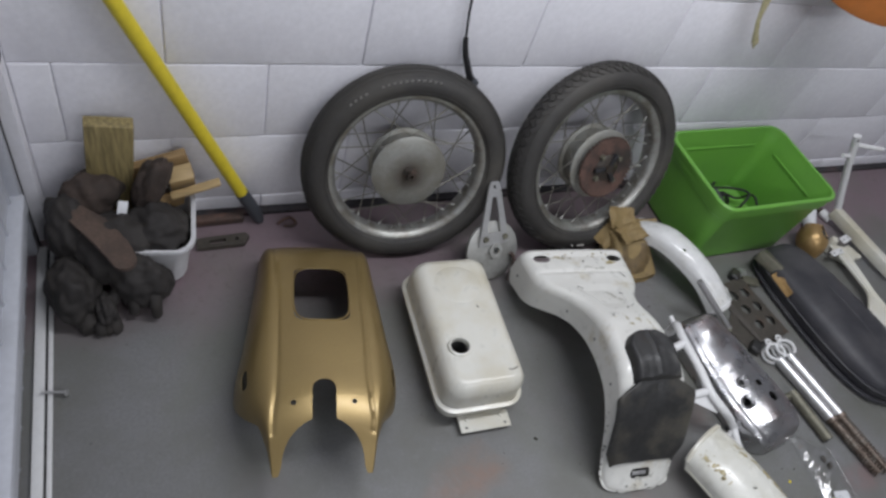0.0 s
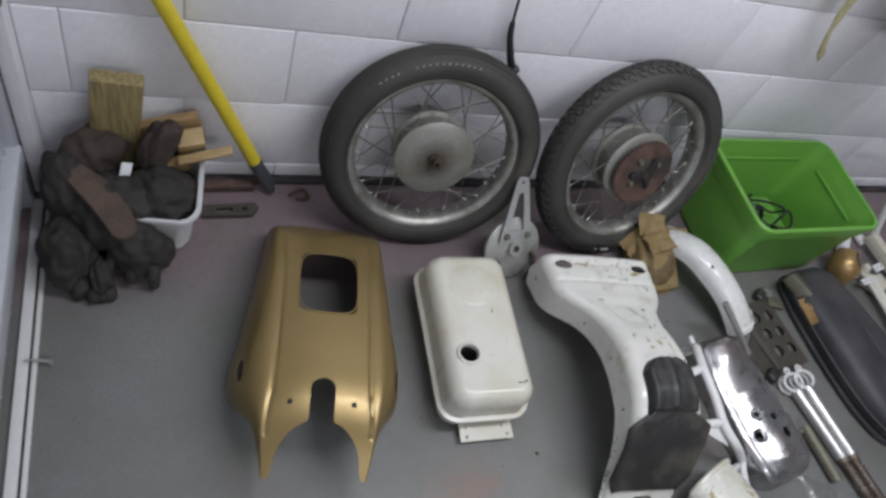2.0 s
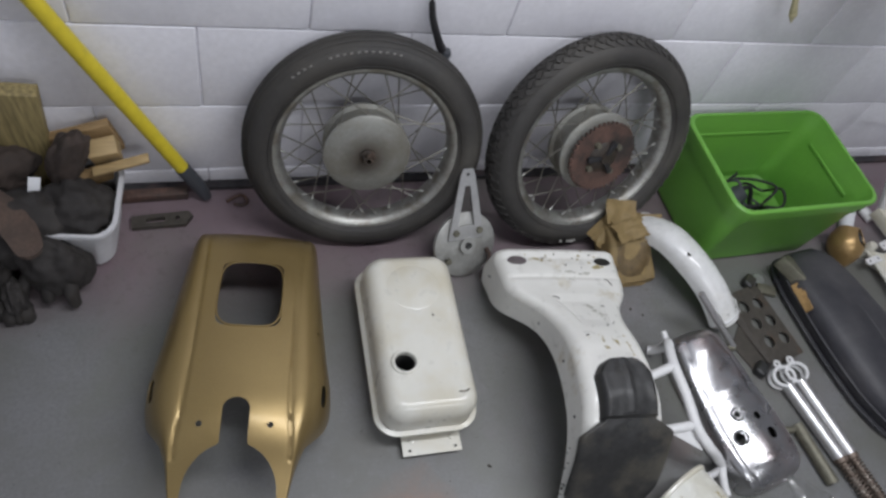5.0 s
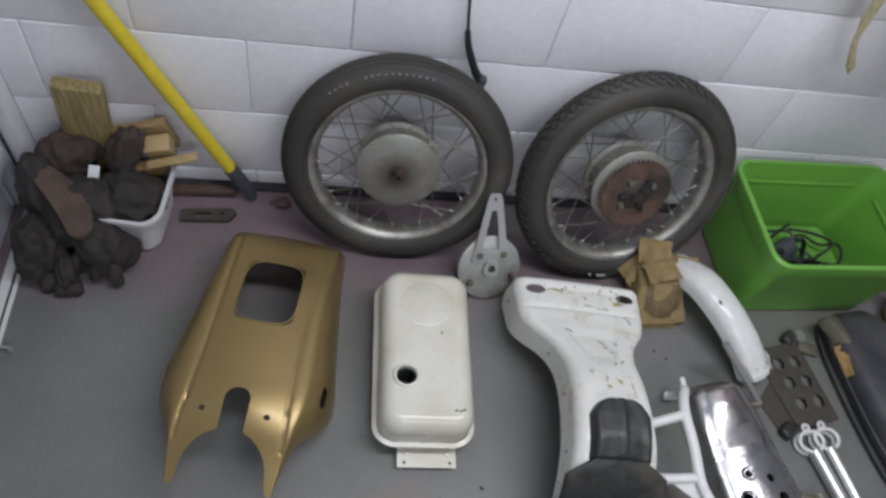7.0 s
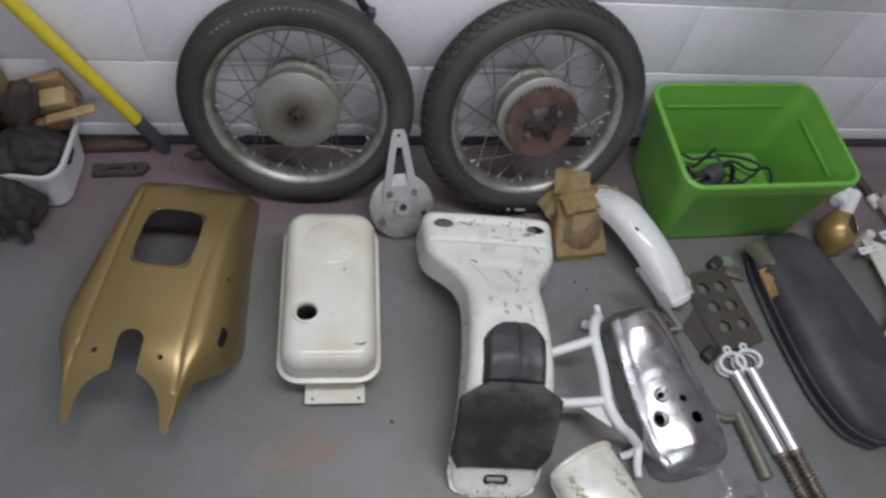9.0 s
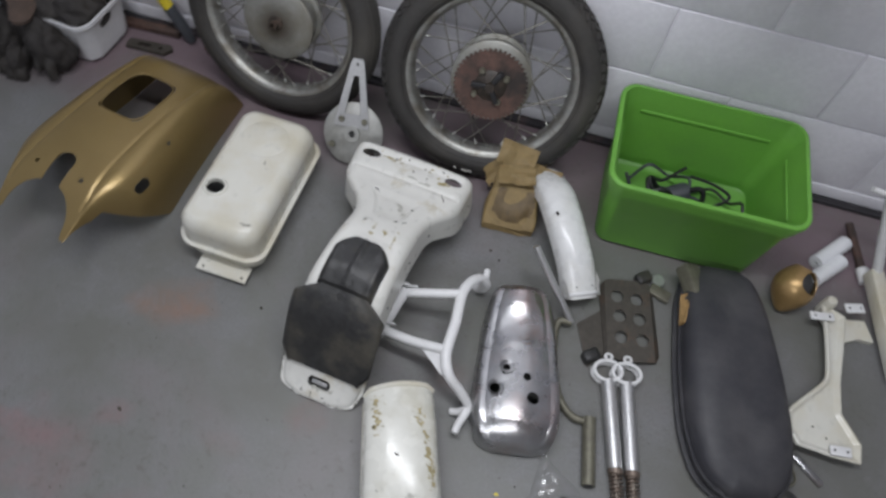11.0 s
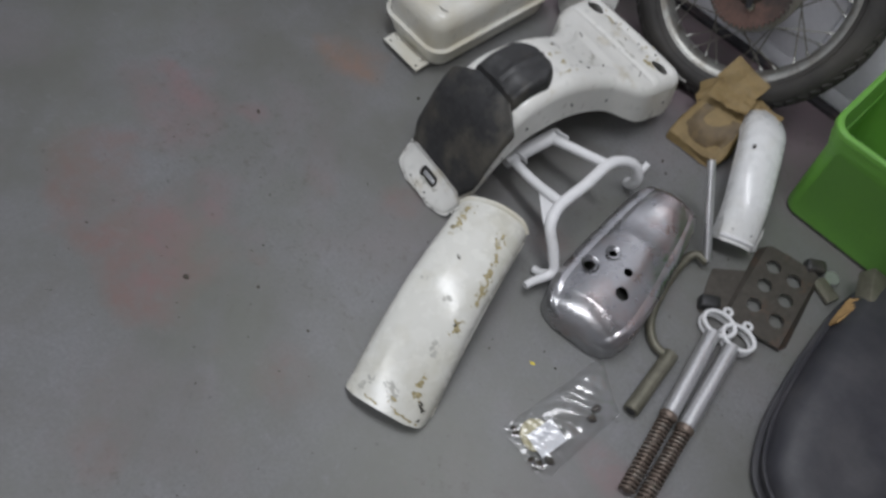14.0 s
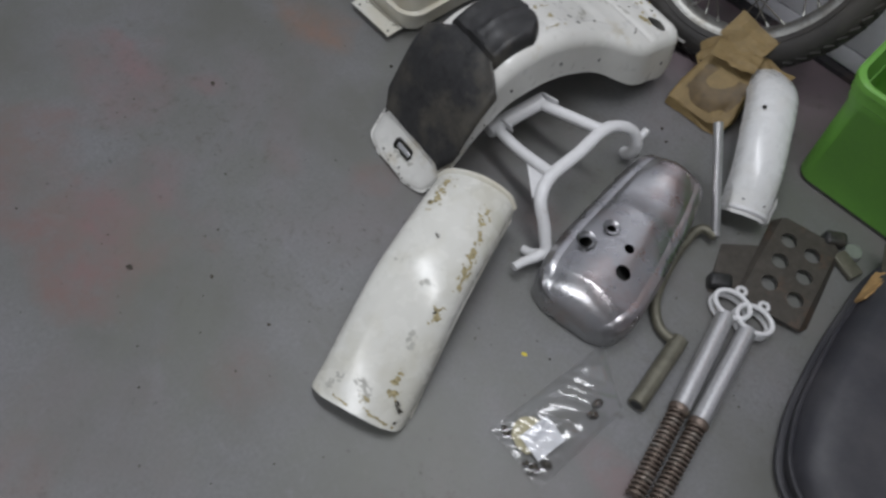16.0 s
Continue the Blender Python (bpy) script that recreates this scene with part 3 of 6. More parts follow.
def wheel(name, label, driven):
    """A spoked wheel about its hub, its axle along Y, its near face towards -Y."""
    ob = thing(name, (0, 0, 0), label, "wheel", "wheels on the wall")
    turn = Matrix.Rotation(radians(90), 4, "X")          # lathe axis onto -Y
    R, half = 0.285, 0.043
    prof = []
    for k in range(33):
        a = radians(-128 + 256 * k / 32)
        rr = R - 0.040 + 0.040 * math.cos(a) * (1.0 if abs(a) < 1.6 else 0.9)
        prof.append((rr, half * math.sin(a)))
    prof += [(0.213, 0.026), (0.213, -0.026)]
    bm = bmesh.new()
    lathe(bm, prof, turn, 96, True)
    tyre = part("tyre", bm, RUBBER, ob)
    if driven:
        bm = bmesh.new()
        for row in (-2, -1, 0, 1, 2):
            for k in range(64):
                a = 2 * math.pi * (k + 0.5 * (row % 2)) / 64
                lean = row * 0.33
                rad = R - 0.040 + 0.0415 * math.cos(lean)
                y = -0.0435 * math.sin(lean)
                m = Matrix.Rotation(a, 4, "Y") @ pose(0, y, rad) @ Matrix.Rotation(lean, 4, "X") @ Matrix.Rotation(radians(35 if row % 2 else -35), 4, "Z")
                rbox(bm, m, 0.020, 0.011, 0.004, 0)
        part("tread", bm, RUBBER, tyre)
    else:
        bm = bmesh.new()
        for y in (-0.021, -0.007, 0.007, 0.021):
            rad = R - 0.040 + 0.0405 * math.cos(math.asin(y / half))
            lathe(bm, [(rad, y - 0.003), (rad + 0.0022, y - 0.002), (rad + 0.0022, y + 0.002), (rad, y + 0.003)], turn, 96, True)
        part("tread", bm, RUBBER, tyre)
    bm = bmesh.new()
    for rad, y in ((0.229, 0.0385), (0.2715, 0.0315)):
        lathe(bm, [(rad - 0.0022, y - 0.001), (rad, y + 0.0022), (rad + 0.0022, y - 0.001)], turn, 96, True)
    part("sidewall_ridge", bm, RUBBER, tyre)
    # pale raised marks round the sidewall, as plain bars
    bm = bmesh.new()
    for k in range(17):
        if k in (4, 5):
            continue
        a = radians(-47 + k * 3.3) if not driven else radians(172 + k * 1.6)
        if driven and k > 6:
            continue
        m = Matrix.Rotation(a, 4, "Y") @ pose(0, -0.0405, 0.262) @ Matrix.Rotation(radians(38), 4, "X")
        rbox(bm, m, 0.0065, 0.0016, 0.008 if k % 3 else 0.0065, 0)
    part("lettering_bars", bm, LETTER, tyre, "worn pale raised marks", kind="stuff")
    bm = bmesh.new()
    lathe(bm, [(0.205, -0.024), (0.213, -0.030), (0.221, -0.031), (0.223, -0.027), (0.219, -0.023), (0.207, -0.019), (0.203, -0.008), (0.202, 0.008),
               (0.207, 0.019), (0.219, 0.023), (0.223, 0.027), (0.221, 0.031), (0.213, 0.030), (0.205, 0.024), (0.199, 0.010), (0.199, -0.010)], turn, 96, True)
    part("rim", bm, RIM, ob)
    bm = bmesh.new()
    lathe(bm, [(0.0, 0.038), (0.035, 0.038), (0.055, 0.036), (0.098, 0.033), (0.104, 0.029), (0.104, 0.022), (0.094, 0.018), (0.088, 0.0),
               (0.090, -0.028), (0.100, -0.032), (0.100, -0.040), (0.060, -0.046), (0.0, -0.046)], turn, 56)
    hub = part("hub", bm, HUBGREY, ob, "dull alloy full-width brake hub")
    bm = bmesh.new()
    lathe(bm, [(0.020, 0.036), (0.020, 0.043), (0.013, 0.045), (0.012, 0.062), (0.006, 0.062), (0.006, 0.040), (0.0, 0.040)], turn, 24)
    part("axle_boss", bm, RUST if driven else GREASE, hub, "rusty axle boss")
    # wire spokes, crossed in pairs
    bm = bmesh.new()
    tube(bm, [(0, 0, 0), (0, 0, 1)], 0.0016, 6, smooth=False)
    wire = finish(bm, "spoke", SPOKE)
    bm = bmesh.new()
    lathe(bm, [(0.0032, 0.0), (0.0032, 0.010), (0.002, 0.013), (0, 0.013)], None, 8)
    nip = finish(bm, "nipple", RIM)
    for k in range(36):
        a = 2 * math.pi * (k + 0.25) / 36
        sgn, near = (1 if k % 4 < 2 else -1), (k % 2 == 0)
        h = a + sgn * radians(38)
        p = Vector((0.096 * math.sin(h), -0.030 if near else 0.036, 0.096 * math.cos(h)))
        q = Vector((0.200 * math.sin(a), -0.006 if near else 0.006, 0.200 * math.cos(a)))
        d = q - p
        sp = new("spoke", wire)
        sp.parent = ob
        sp.matrix_local = Matrix.Translation(p) @ d.to_track_quat("Z", "Y").to_matrix().to_4x4() @ Matrix.Diagonal((1, 1, d.length, 1))
        nn = new("nipple", nip)
        nn.parent = ob
        nn.matrix_local = Matrix.Translation(q) @ (-d).to_track_quat("Z", "Y").to_matrix().to_4x4()
    if driven:
        pts = []
        for k in range(46 * 4):
            a = 2 * math.pi * k / (46 * 4)
            pts.append((0.090 + (0.004 if k % 4 in (1, 2) else -0.003), a))
        bm = bmesh.new()
        rings = []
        for y in (-0.052, -0.058):
            rings.append([bm.verts.new((r * math.sin(a), y, r * math.cos(a))) for r, a in pts])
        n = len(pts)
        for i in range(n):
            bm.faces.new((rings[0][i], rings[0][(i + 1) % n], rings[1][(i + 1) % n], rings[1][i]))
        bm.faces.new(rings[0])
        bm.faces.new(rings[1][::-1])
        sprocket = part("sprocket", bm, SPROCKET, ob, "rusty brown toothed rear sprocket", angle=20)
        bm = bmesh.new()
        lathe(bm, [(0.0, 0.074), (0.012, 0.074), (0.012, 0.066), (0.036, 0.062), (0.040, 0.058), (0.040, 0.054)], turn, 24)
        part("boss", bm, GREASE, sprocket)
        bm = bmesh.new()
        for k in range(3):
            m = Matrix.Rotation(radians(120 * k + 20), 4, "Y") @ pose(0, -0.065, 0.02)
            rbox(bm, m, 0.014, 0.012, 0.055, 0.003)
        part("lock_tab", bm, CABLE, sprocket, "greasy black locking plate")
        for k in range(4):
            a = radians(45 + 90 * k)
            bm = bmesh.new()
            lathe(bm, [(0.0, 0.012), (0.007, 0.012), (0.008, 0.009), (0.008, 0.0)], pose(0.045 * math.sin(a), -0.058, 0.045 * math.cos(a)) @ turn, 6)
            part("nut", bm, OLIVE, sprocket)
    return ob


front = wheel("motorcycle_wheel", "motorcycle wheel with ribbed tyre and alloy hub", False)
front.matrix_world = ROOM @ pose(0.572, -0.118, 0.267, -17, 0, -4.7) @ pose(0, 0, 0, 0, 4, 0) @ Matrix.Scale(0.965, 4)
rear = wheel("motorcycle_wheel", "motorcycle wheel with block tyre and rusty sprocket", True)
rear.matrix_world = ROOM @ pose(1.153, -0.136, 0.272, -22, 0, 5.3) @ pose(0, 0, 0, 0, 10, 0) @ Matrix.Scale(1.01, 4)

# ---- gold tank cover ----
G_ROT = Matrix.Translation((0.108, -0.185, 0)) @ Matrix.Rotation(radians(-4.3), 4, "Z")
g_h = curve_of((0, 0.035), (0.02, 0.085), (0.06, 0.135), (0.14, 0.165), (0.30, 0.190), (0.46, 0.197), (0.56, 0.185), (0.69, 0.135))
g_b = curve_of((0, 0.142), (0.15, 0.156), (0.33, 0.178), (0.44, 0.192), (0.51, 0.180), (0.56, 0.150), (0.60, 0.128), (0.70, 0.112))
g_a = curve_of((0, 0.114), (0.3, 0.106), (0.5, 0.108), (0.58, 0.114), (0.69, 0.102))
G_T = 0.31


def gold_at(t, s):
    a, b, h = g_a(s), g_b(s), g_h(s)
    m = abs(t)
    if m <= a:
        x, z = m, h + 0.010 * (1 - (m / a) ** 2) * min(1, (0.72 - s) / 0.2)
    else:
        q = (m - a) / (G_T - a) * math.pi / 2
        x, z = a + (b - a) * math.sin(q) ** 0.8, 0.004 + (h - 0.004) * max(math.cos(q), 0) ** 0.9
    z -= 0.0025 * math.exp(-((m - a + 0.006) / 0.004) ** 2) if s < 0.6 else 0
    return G_ROT @ Vector((math.copysign(x, t), -s, z))


def gold_cut(t, s):
    m, a = abs(t), g_a(s)
    d = box_cut(t, s, 0.002, 0.235, 0.066, 0.086, 0.022)
    d = min(d, box_cut(t, s, 0, 0.546, 0.026, 0.064, 0.025))
    d = min(d, circle_cut(t, s, 0, 0.660, 0.092, 0.95) if s < 0.660 else m - 0.0874 - 0.3 * (s - 0.660))
    for sx in (-1, 1):
        d = min(d, circle_cut(t, s, sx * 0.066, 0.535, 0.006))
        d = min(d, box_cut(t, s, sx * 0.205, 0.455, 0.014, 0.024, 0.013))
        d = min(d, circle_cut(t, s, sx * 0.185, 0.315, 0.006))
    # sides end in a lobe, the horns run on
    q = max(m - a, 0) / (G_T - a)
    edge = 0.590 - 0.03 * q - 0.13 * q ** 3
    flange = a + 0.085 * max(0, min(1, (0.70 - s) / 0.10))
    d = min(d, max(edge - s, flange - m))
    return min(d, 0.680 - s)


STAND = around(0.10, -0.50, 0.022, -0.006, -2.0, (0.965, 0.935, 0.94))
gold = thing("tank_cover", (0.09, -0.5, 0), "gold painted pressed steel tank cover lying on the floor", "bodywork")
part("shell", sheet(gold_at, -G_T, G_T, 0.0, 0.695, 156, 174, gold_cut, 0.0018), GOLD, gold)
bm = bmesh.new()
loop = []
for k in range(48):
    a = 2 * math.pi * k / 48
    c, s = math.cos(a), math.sin(a)
    loop.append(gold_at(0.002 + 0.067 * math.copysign(abs(c) ** 0.5, c), 0.235 + 0.087 * math.copysign(abs(s) ** 0.5, s)))
tube(bm, loop, 0.0022, 6, 1, True)
part("opening_lip", bm, GOLD, gold)

# ---- cream fuel tank ----
STAND = around(0.465, -0.51, 0.002, -0.008, -0.9, (1.02, 0.96, 1.10))
tank = thing("fuel_tank", (0.463, -0.51, 0), "cream enamelled fuel tank lying flat on the floor", "fuel tank")
T_ROT = pose(0.470, -0.512, 0, 0, 0, 2.5) @ Matrix.Diagonal((1.04, 1.0, 1.0, 1))


def rounded_ring(hx, hy, r, z, n=10):
    out = []
    for cx, cy, a0 in ((hx - r, hy - r, 0), (-hx + r, hy - r, 90), (-hx + r, -hy + r, 180), (hx - r, -hy + r, 270)):
        for k in range(n + 1):
            a = radians(a0 + 90 * k / n)
            out.append(Vector((cx + r * math.cos(a), cy + r * math.sin(a), z)))
    return out


def stack(bm, rings, m=None, caps=(True, True)):
    """Skins a pile of closed rings."""
    m = m or Matrix()
    made = [[bm.verts.new(m @ p) for p in ring] for ring in rings]
    n = len(made[0])
    for a, b in zip(made, made[1:]):
        for k in range(n):
            bm.faces.new((a[k], a[(k + 1) % n], b[(k + 1) % n], b[k]))
    if caps[0]:
        bm.faces.new(made[0][::-1])
    if caps[1]:
        bm.faces.new(made[-1])
    return bm


rings = [rounded_ring(0.078, 0.185, 0.03, 0.004), rounded_ring(0.092, 0.198, 0.04, 0.014), rounded_ring(0.097, 0.203, 0.042, 0.035), rounded_ring(0.098, 0.204, 0.043, 0.058)]
part("lower_half", stack(bmesh.new(), rings, T_ROT, (True, False)), CREAM, tank)
rings = [rounded_ring(0.098, 0.204, 0.043, 0.058), rounded_ring(0.108, 0.214, 0.05, 0.060), rounded_ring(0.108, 0.214, 0.05, 0.064), rounded_ring(0.098, 0.204, 0.043, 0.066)]
part("seam", stack(bmesh.new(), rings, T_ROT, (False, False)), CREAM, tank)
rings = []
for k in range(11):
    a = radians(90 * k / 10)
    rings.append(rounded_ring(0.066 + 0.032 * math.cos(a), 0.172 + 0.032 * math.cos(a), 0.012 + 0.031 * math.cos(a) + 0.004, 0.105 + 0.040 * math.sin(a) if k else 0.066))
upper = stack(bmesh.new(), rings, T_ROT, (False, False))
part("upper_half", upper, CREAM, tank)


def tank_top(x, y):
    p = T_ROT @ Vector((x, y, 0.1452))
    return p


part("top_panel", sheet(tank_top, -0.066, 0.066, -0.172, 0.172, 44, 110,
                        lambda x, y: min(circle_cut(x, y, -0.046, -0.080, 0.0215), -box_cut(x, y, 0, 0, 0.066, 0.172, 0.016)), 0.002), CREAM, tank)
bm = bmesh.new()
m = T_ROT @ pose(-0.046, -0.080, 0.1452)
lathe(bm, [(0.0215, -0.03), (0.0215, 0.003), (0.0235, 0.005), (0.027, 0.004), (0.029, 0.0), (0.0275, -0.001)], m, 36, caps=False)
part("filler_neck", bm, CREAM, tank)
# Dark lining gives the open filler neck its shade.
bm = bmesh.new()
lathe(bm, [(0.0, -0.070), (0.0209, -0.070), (0.0209, -0.008)], m, 30, caps=False)
part("filler_shade", bm, DARKGAP, tank, "dark lining painted as shade inside the open filler")
bm = bmesh.new()
lathe(bm, [(0.0, 0.0006), (0.054, 0.0006), (0.058, -0.0006)], T_ROT @ pose(0.0, 0.105, 0.146), 48)
part("embossed_disc", bm, CREAM, tank)


def tab_at(x, y):
    return T_ROT @ Vector((x, y, 0.020 - 0.10 * abs(y + 0.212) * 0.6))


part("mounting_tab", sheet(tab_at, -0.05, 0.075, -0.245, -0.200, 40, 16,
                           lambda x, y: min(circle_cut(x, y, -0.035, -0.234, 0.0035), circle_cut(x, y, 0.062, -0.234, 0.0035)), 0.002), CREAM, tank)
bm = bmesh.new()
for sx in (-0.03, 0.055):
    lathe(bm, [(0.0, 0.005), (0.005, 0.004), (0.006, 0.0)], T_ROT @ pose(sx, -0.213, 0.02), 8)
part("rivets", bm, CREAM, tank, kind="stuff")
bm = bmesh.new()
for k, (x, y) in enumerate(((0.055, -0.158), (0.064, -0.159), (0.071, -0.156), (0.092, -0.03), (0.096, 0.02), (0.03, 0.03))):
    lump(bm, T_ROT @ pose(x, y, 0.1455 if x < 0.08 else 0.115, 0, 0, 20 * k), 0.006, 0.0016, 0.0012, k, 0.4, 2, 1)
part("paint_chips", bm, BRONZE, tank, "dark chips in the enamel", kind="stuff")

# ---- white frame pressing ----
f_z = curve_of((0.0, 0.095), (0.010, 0.136), (0.05, 0.152), (0.14, 0.166), (0.24, 0.202), (0.33, 0.238), (0.41, 0.250), (0.48, 0.240), (0.55, 0.185), (0.60, 0.105),
               (0.638, 0.047), (0.675, 0.012))
f_w = curve_of((0.0, 0.138), (0.015, 0.149), (0.10, 0.150), (0.145, 0.140), (0.21, 0.095), (0.28, 0.081), (0.45, 0.085), (0.60, 0.091), (0.645, 0.086), (0.665, 0.070), (0.675, 0.035))
f_d = curve_of((0.0, 0.060), (0.05, 0.105), (0.12, 0.100), (0.25, 0.085), (0.42, 0.085), (0.55, 0.070), (0.63, 0.026), (0.675, 0.006))
f_x = curve_of((0.0, 0.827), (0.12, 0.831), (0.3, 0.849), (0.68, 0.844))


def frame_at(n, s):
    w, z, d, r = f_w(s), f_z(s), f_d(s), 0.030
    m = abs(n)
    if m < 0.5:
        x, dz = (w - r) * m / 0.5, -0.003 * (m / 0.5) ** 2
    elif m < 0.75:
        q = (m - 0.5) / 0.25 * math.pi / 2
        x, dz = w - r + r * math.sin(q), -0.003 - min(r, d) * (1 - math.cos(q))
    else:
        q = (m - 0.75) / 0.25
        x, dz = w + 0.006 * q, -0.003 - min(r, d) - max(d - r, 0) * q
    dz -= 0.003 * math.exp(-((s - 0.105) / 0.006) ** 2) * (1 if m < 0.6 else 0)
    if 0.16 < s < 0.27 and m < 0.36:
        dz -= 0.004 * min(1, 40 * min(s - 0.16, 0.27 - s)) * min(1, 14 * (0.36 - m))
    return Vector((f_x(s) + math.copysign(x, n), -0.300 - s, z + dz))


def frame_cut(n, s):
    if abs(n) > 0.62:
        return 1.0
    p = frame_at(n, s)
    d = min(circle_cut(p.x, p.y, 0.722, -0.353, 0.014, 1.7), circle_cut(p.x, p.y, 0.936, -0.354, 0.013, 1.7))
    for x, y, r in ((0.785, -0.345, 0.0035), (0.815, -0.335, 0.003), (0.838, -0.367, 0.004), (0.860, -0.345, 0.003), (0.905, -0.335, 0.003), (0.875, -0.375, 0.003)):
        d = min(d, circle_cut(p.x, p.y, x, y, r))
    d = min(d, box_cut(p.x, p.y, 0.846, -0.944, 0.026, 0.009, 0.0085))
    return d * 4


STAND = around(0.84, -0.60, 0.008, 0.003, -2.5, (1.05, 0.965, 1.05))
frame_body = thing("frame_pressing", (0.84, -0.6, 0), "white painted pressed steel frame section with rust marks", "frame")
part("shell", sheet(frame_at, -1, 1, 0.0, 0.675, 130, 200, frame_cut, 0.0025), CHIP, frame_body)
# Dark plugs below the two open holes put shade into them.
bm = bmesh.new()
lathe(bm, [(0.0, 0.05), (0.03, 0.05), (0.03, 0.0), (0.0, 0.0)], pose(0.722, -0.353, 0.03), 16)
lathe(bm, [(0.0, 0.05), (0.03, 0.05), (0.03, 0.0), (0.0, 0.0)], pose(0.936, -0.354, 0.03), 16)
part("hole_shade_plug", bm, DARKGAP, frame_body)
bm = bmesh.new()
random.seed(66)
for k in range(8):
    p = frame_at(random.uniform(-0.4, 0.42), random.uniform(0.02, 0.06))
    lump(bm, Matrix.Translation(p + Vector((0, 0, 0.0005))), random.uniform(0.002, 0.006), random.uniform(0.002, 0.004), 0.0008, k + 50, 0.5, 2, 1)
part("rust_marks", bm, RUSTSPOT, frame_body, "ochre rust patches", kind="stuff")
bm = bmesh.new()
for sx in (-1, 1):
    for s in (0.06, 0.22, 0.34, 0.47, 0.585):
        p = frame_at(sx * 0.86, s)
        lathe(bm, [(0.0, 0.001), (0.0035, 0.001), (0.0035, 0.0)], Matrix.Translation(p) @ pose(0, 0, 0, 0, sx * 90, 0), 10)
part("bolt_holes", bm, DARKGAP, frame_body, "row of small dark bolt holes", kind="stuff")
bm = bmesh.new()
for n, q, n2, q2 in ((-0.30, 0.168, -0.24, 0.175), (-0.42, 0.30, -0.33, 0.296), (0.30, 0.20, 0.36, 0.205), (0.42, 0.255, 0.36, 0.262), (0.20, 0.27, 0.24, 0.262), (0.46, 0.13, 0.40, 0.11)):
    p, p2 = frame_at(n, q), frame_at(n2, q2)
    tube(bm, [p + Vector((0, 0, 0.0003)), p.lerp(p2, 0.5) + Vector((0.001, 0.0015, 0.0004)), p2 + Vector((0, 0, 0.0003))], 0.0011, 5)
random.seed(77)
for k in range(34):
    e = random.choice((-1, 1))
    p = frame_at(e * random.uniform(0.90, 1.0), random.uniform(0.52, 0.668)) if k < 24 else frame_at(random.uniform(-0.9, 0.9), random.uniform(0.664, 0.673))
    lump(bm, Matrix.Translation(p) @ pose(0, 0, 0, 0, e * 60, random.uniform(0, 90)), random.uniform(0.0015, 0.004), random.uniform(0.0015, 0.003), 0.0018, k, 0.5, 2, 1)
part("paint_chips", bm, DARKCHIP, frame_body, "small dark chips in the paint", kind="stuff")
bm = bmesh.new()
rbox(bm, pose(0.846, -0.941, 0.036, 45, 0, 0), 0.036, 0.010, 0.003, 0.001)
part("badge", bm, STEEL, frame_body, "small dull metal badge in a slot")


def flap_at(n, s):
    """Rubber moulding over the front of the frame pressing: a dome above, a wide panel below."""
    if s < 0.50:
        w = 0.028 + 0.034 * min(1, (s - 0.372) / 0.035) ** 0.5
    else:
        w = 0.064 + 0.038 * min(1, (s - 0.50) / 0.022)
    if s > 0.605:
        w -= 0.9 * (s - 0.605)
    drop = 0.030 if s < 0.5 else 0.016
    m = abs(n)
    if m < 0.6:
        x, dz = (w - 0.015) * m / 0.6, 0
    else:
        q = (m - 0.6) / 0.4 * math.pi / 2
        x, dz = w - 0.015 + 0.015 * math.sin(q), -drop * (1 - math.cos(q))
    base = f_z(s)
    dome = 0.020 if s < 0.495 else 0.010
    wrinkle = 0.0025 * noise.noise(Vector((n * 3, s * 30, 1.0)))
    ridge = 0.003 * math.exp(-(x / 0.006) ** 2) if s < 0.49 else 0
    return Vector((f_x(s) + math.copysign(x, n) + 0.002, -0.300 - s, base + dome + dz + wrinkle + ridge))


flap = thing("rubber_flap", (0.846, -0.8, 0.1), "dusty black rubber moulding draped over the white frame", "rubber part")
part("panel", sheet(flap_at, -1, 1, 0.373, 0.627, 60, 84, None, 0.004), BLACK_RUBBER, flap)
bm = bmesh.new()
lathe(bm, [(0.0, 0.001), (0.008, 0.001), (0.009, 0.0)], Matrix.Translation(flap_at(0, 0.508) + Vector((0, 0, 0.001))) @ pose(0, 0, 0, 45, 0, 0), 14)
part("hole", bm, DARKGAP, flap)
bm = bmesh.new()
tube(bm, [flap_at(-0.25, 0.494) + Vector((0, 0, 0.002)), flap_at(0.0, 0.493) + Vector((0, 0, 0.003)), flap_at(0.3, 0.494) + Vector((0, 0, 0.002))], 0.002, 6)
part("fold", bm, BLACK_RUBBER, flap)

# ---- brake plate with torque arm ----
STAND = around(0.64, -0.28, 0.011, 0.007, 6.0, (0.98, 0.90, 1.15))
bplate = thing("brake_plate", (0.635, -0.28, 0), "grey alloy brake plate with a slotted torque arm", "brake plate")
B = pose(0.630, -0.262, 0.072, 50, 0, 3) @ Matrix.Scale(1.18, 4)
bm = bmesh.new()
lathe(bm, [(0.0, -0.012), (0.066, -0.012), (0.071, -0.008), (0.071, 0.002), (0.060, 0.006), (0.030, 0.010), (0.018, 0.011), (0.018, 0.020), (0.008, 0.020), (0.008, 0.012), (0.0, 0.012)], B, 44)
disc = part("disc", bm, ALLOY, bplate)
bm = bmesh.new()
lathe(bm, [(0.0, 0.0145), (0.0075, 0.0145), (0.0075, 0.013)], B, 16)
part("axle_hole", bm, DARKGAP, disc)
ARM = [(-0.038, 0.018), (0.038, 0.018), (0.034, 0.040), (0.013, 0.150), (0.009, 0.160), (-0.009, 0.160), (-0.013, 0.150), (-0.034, 0.040)]
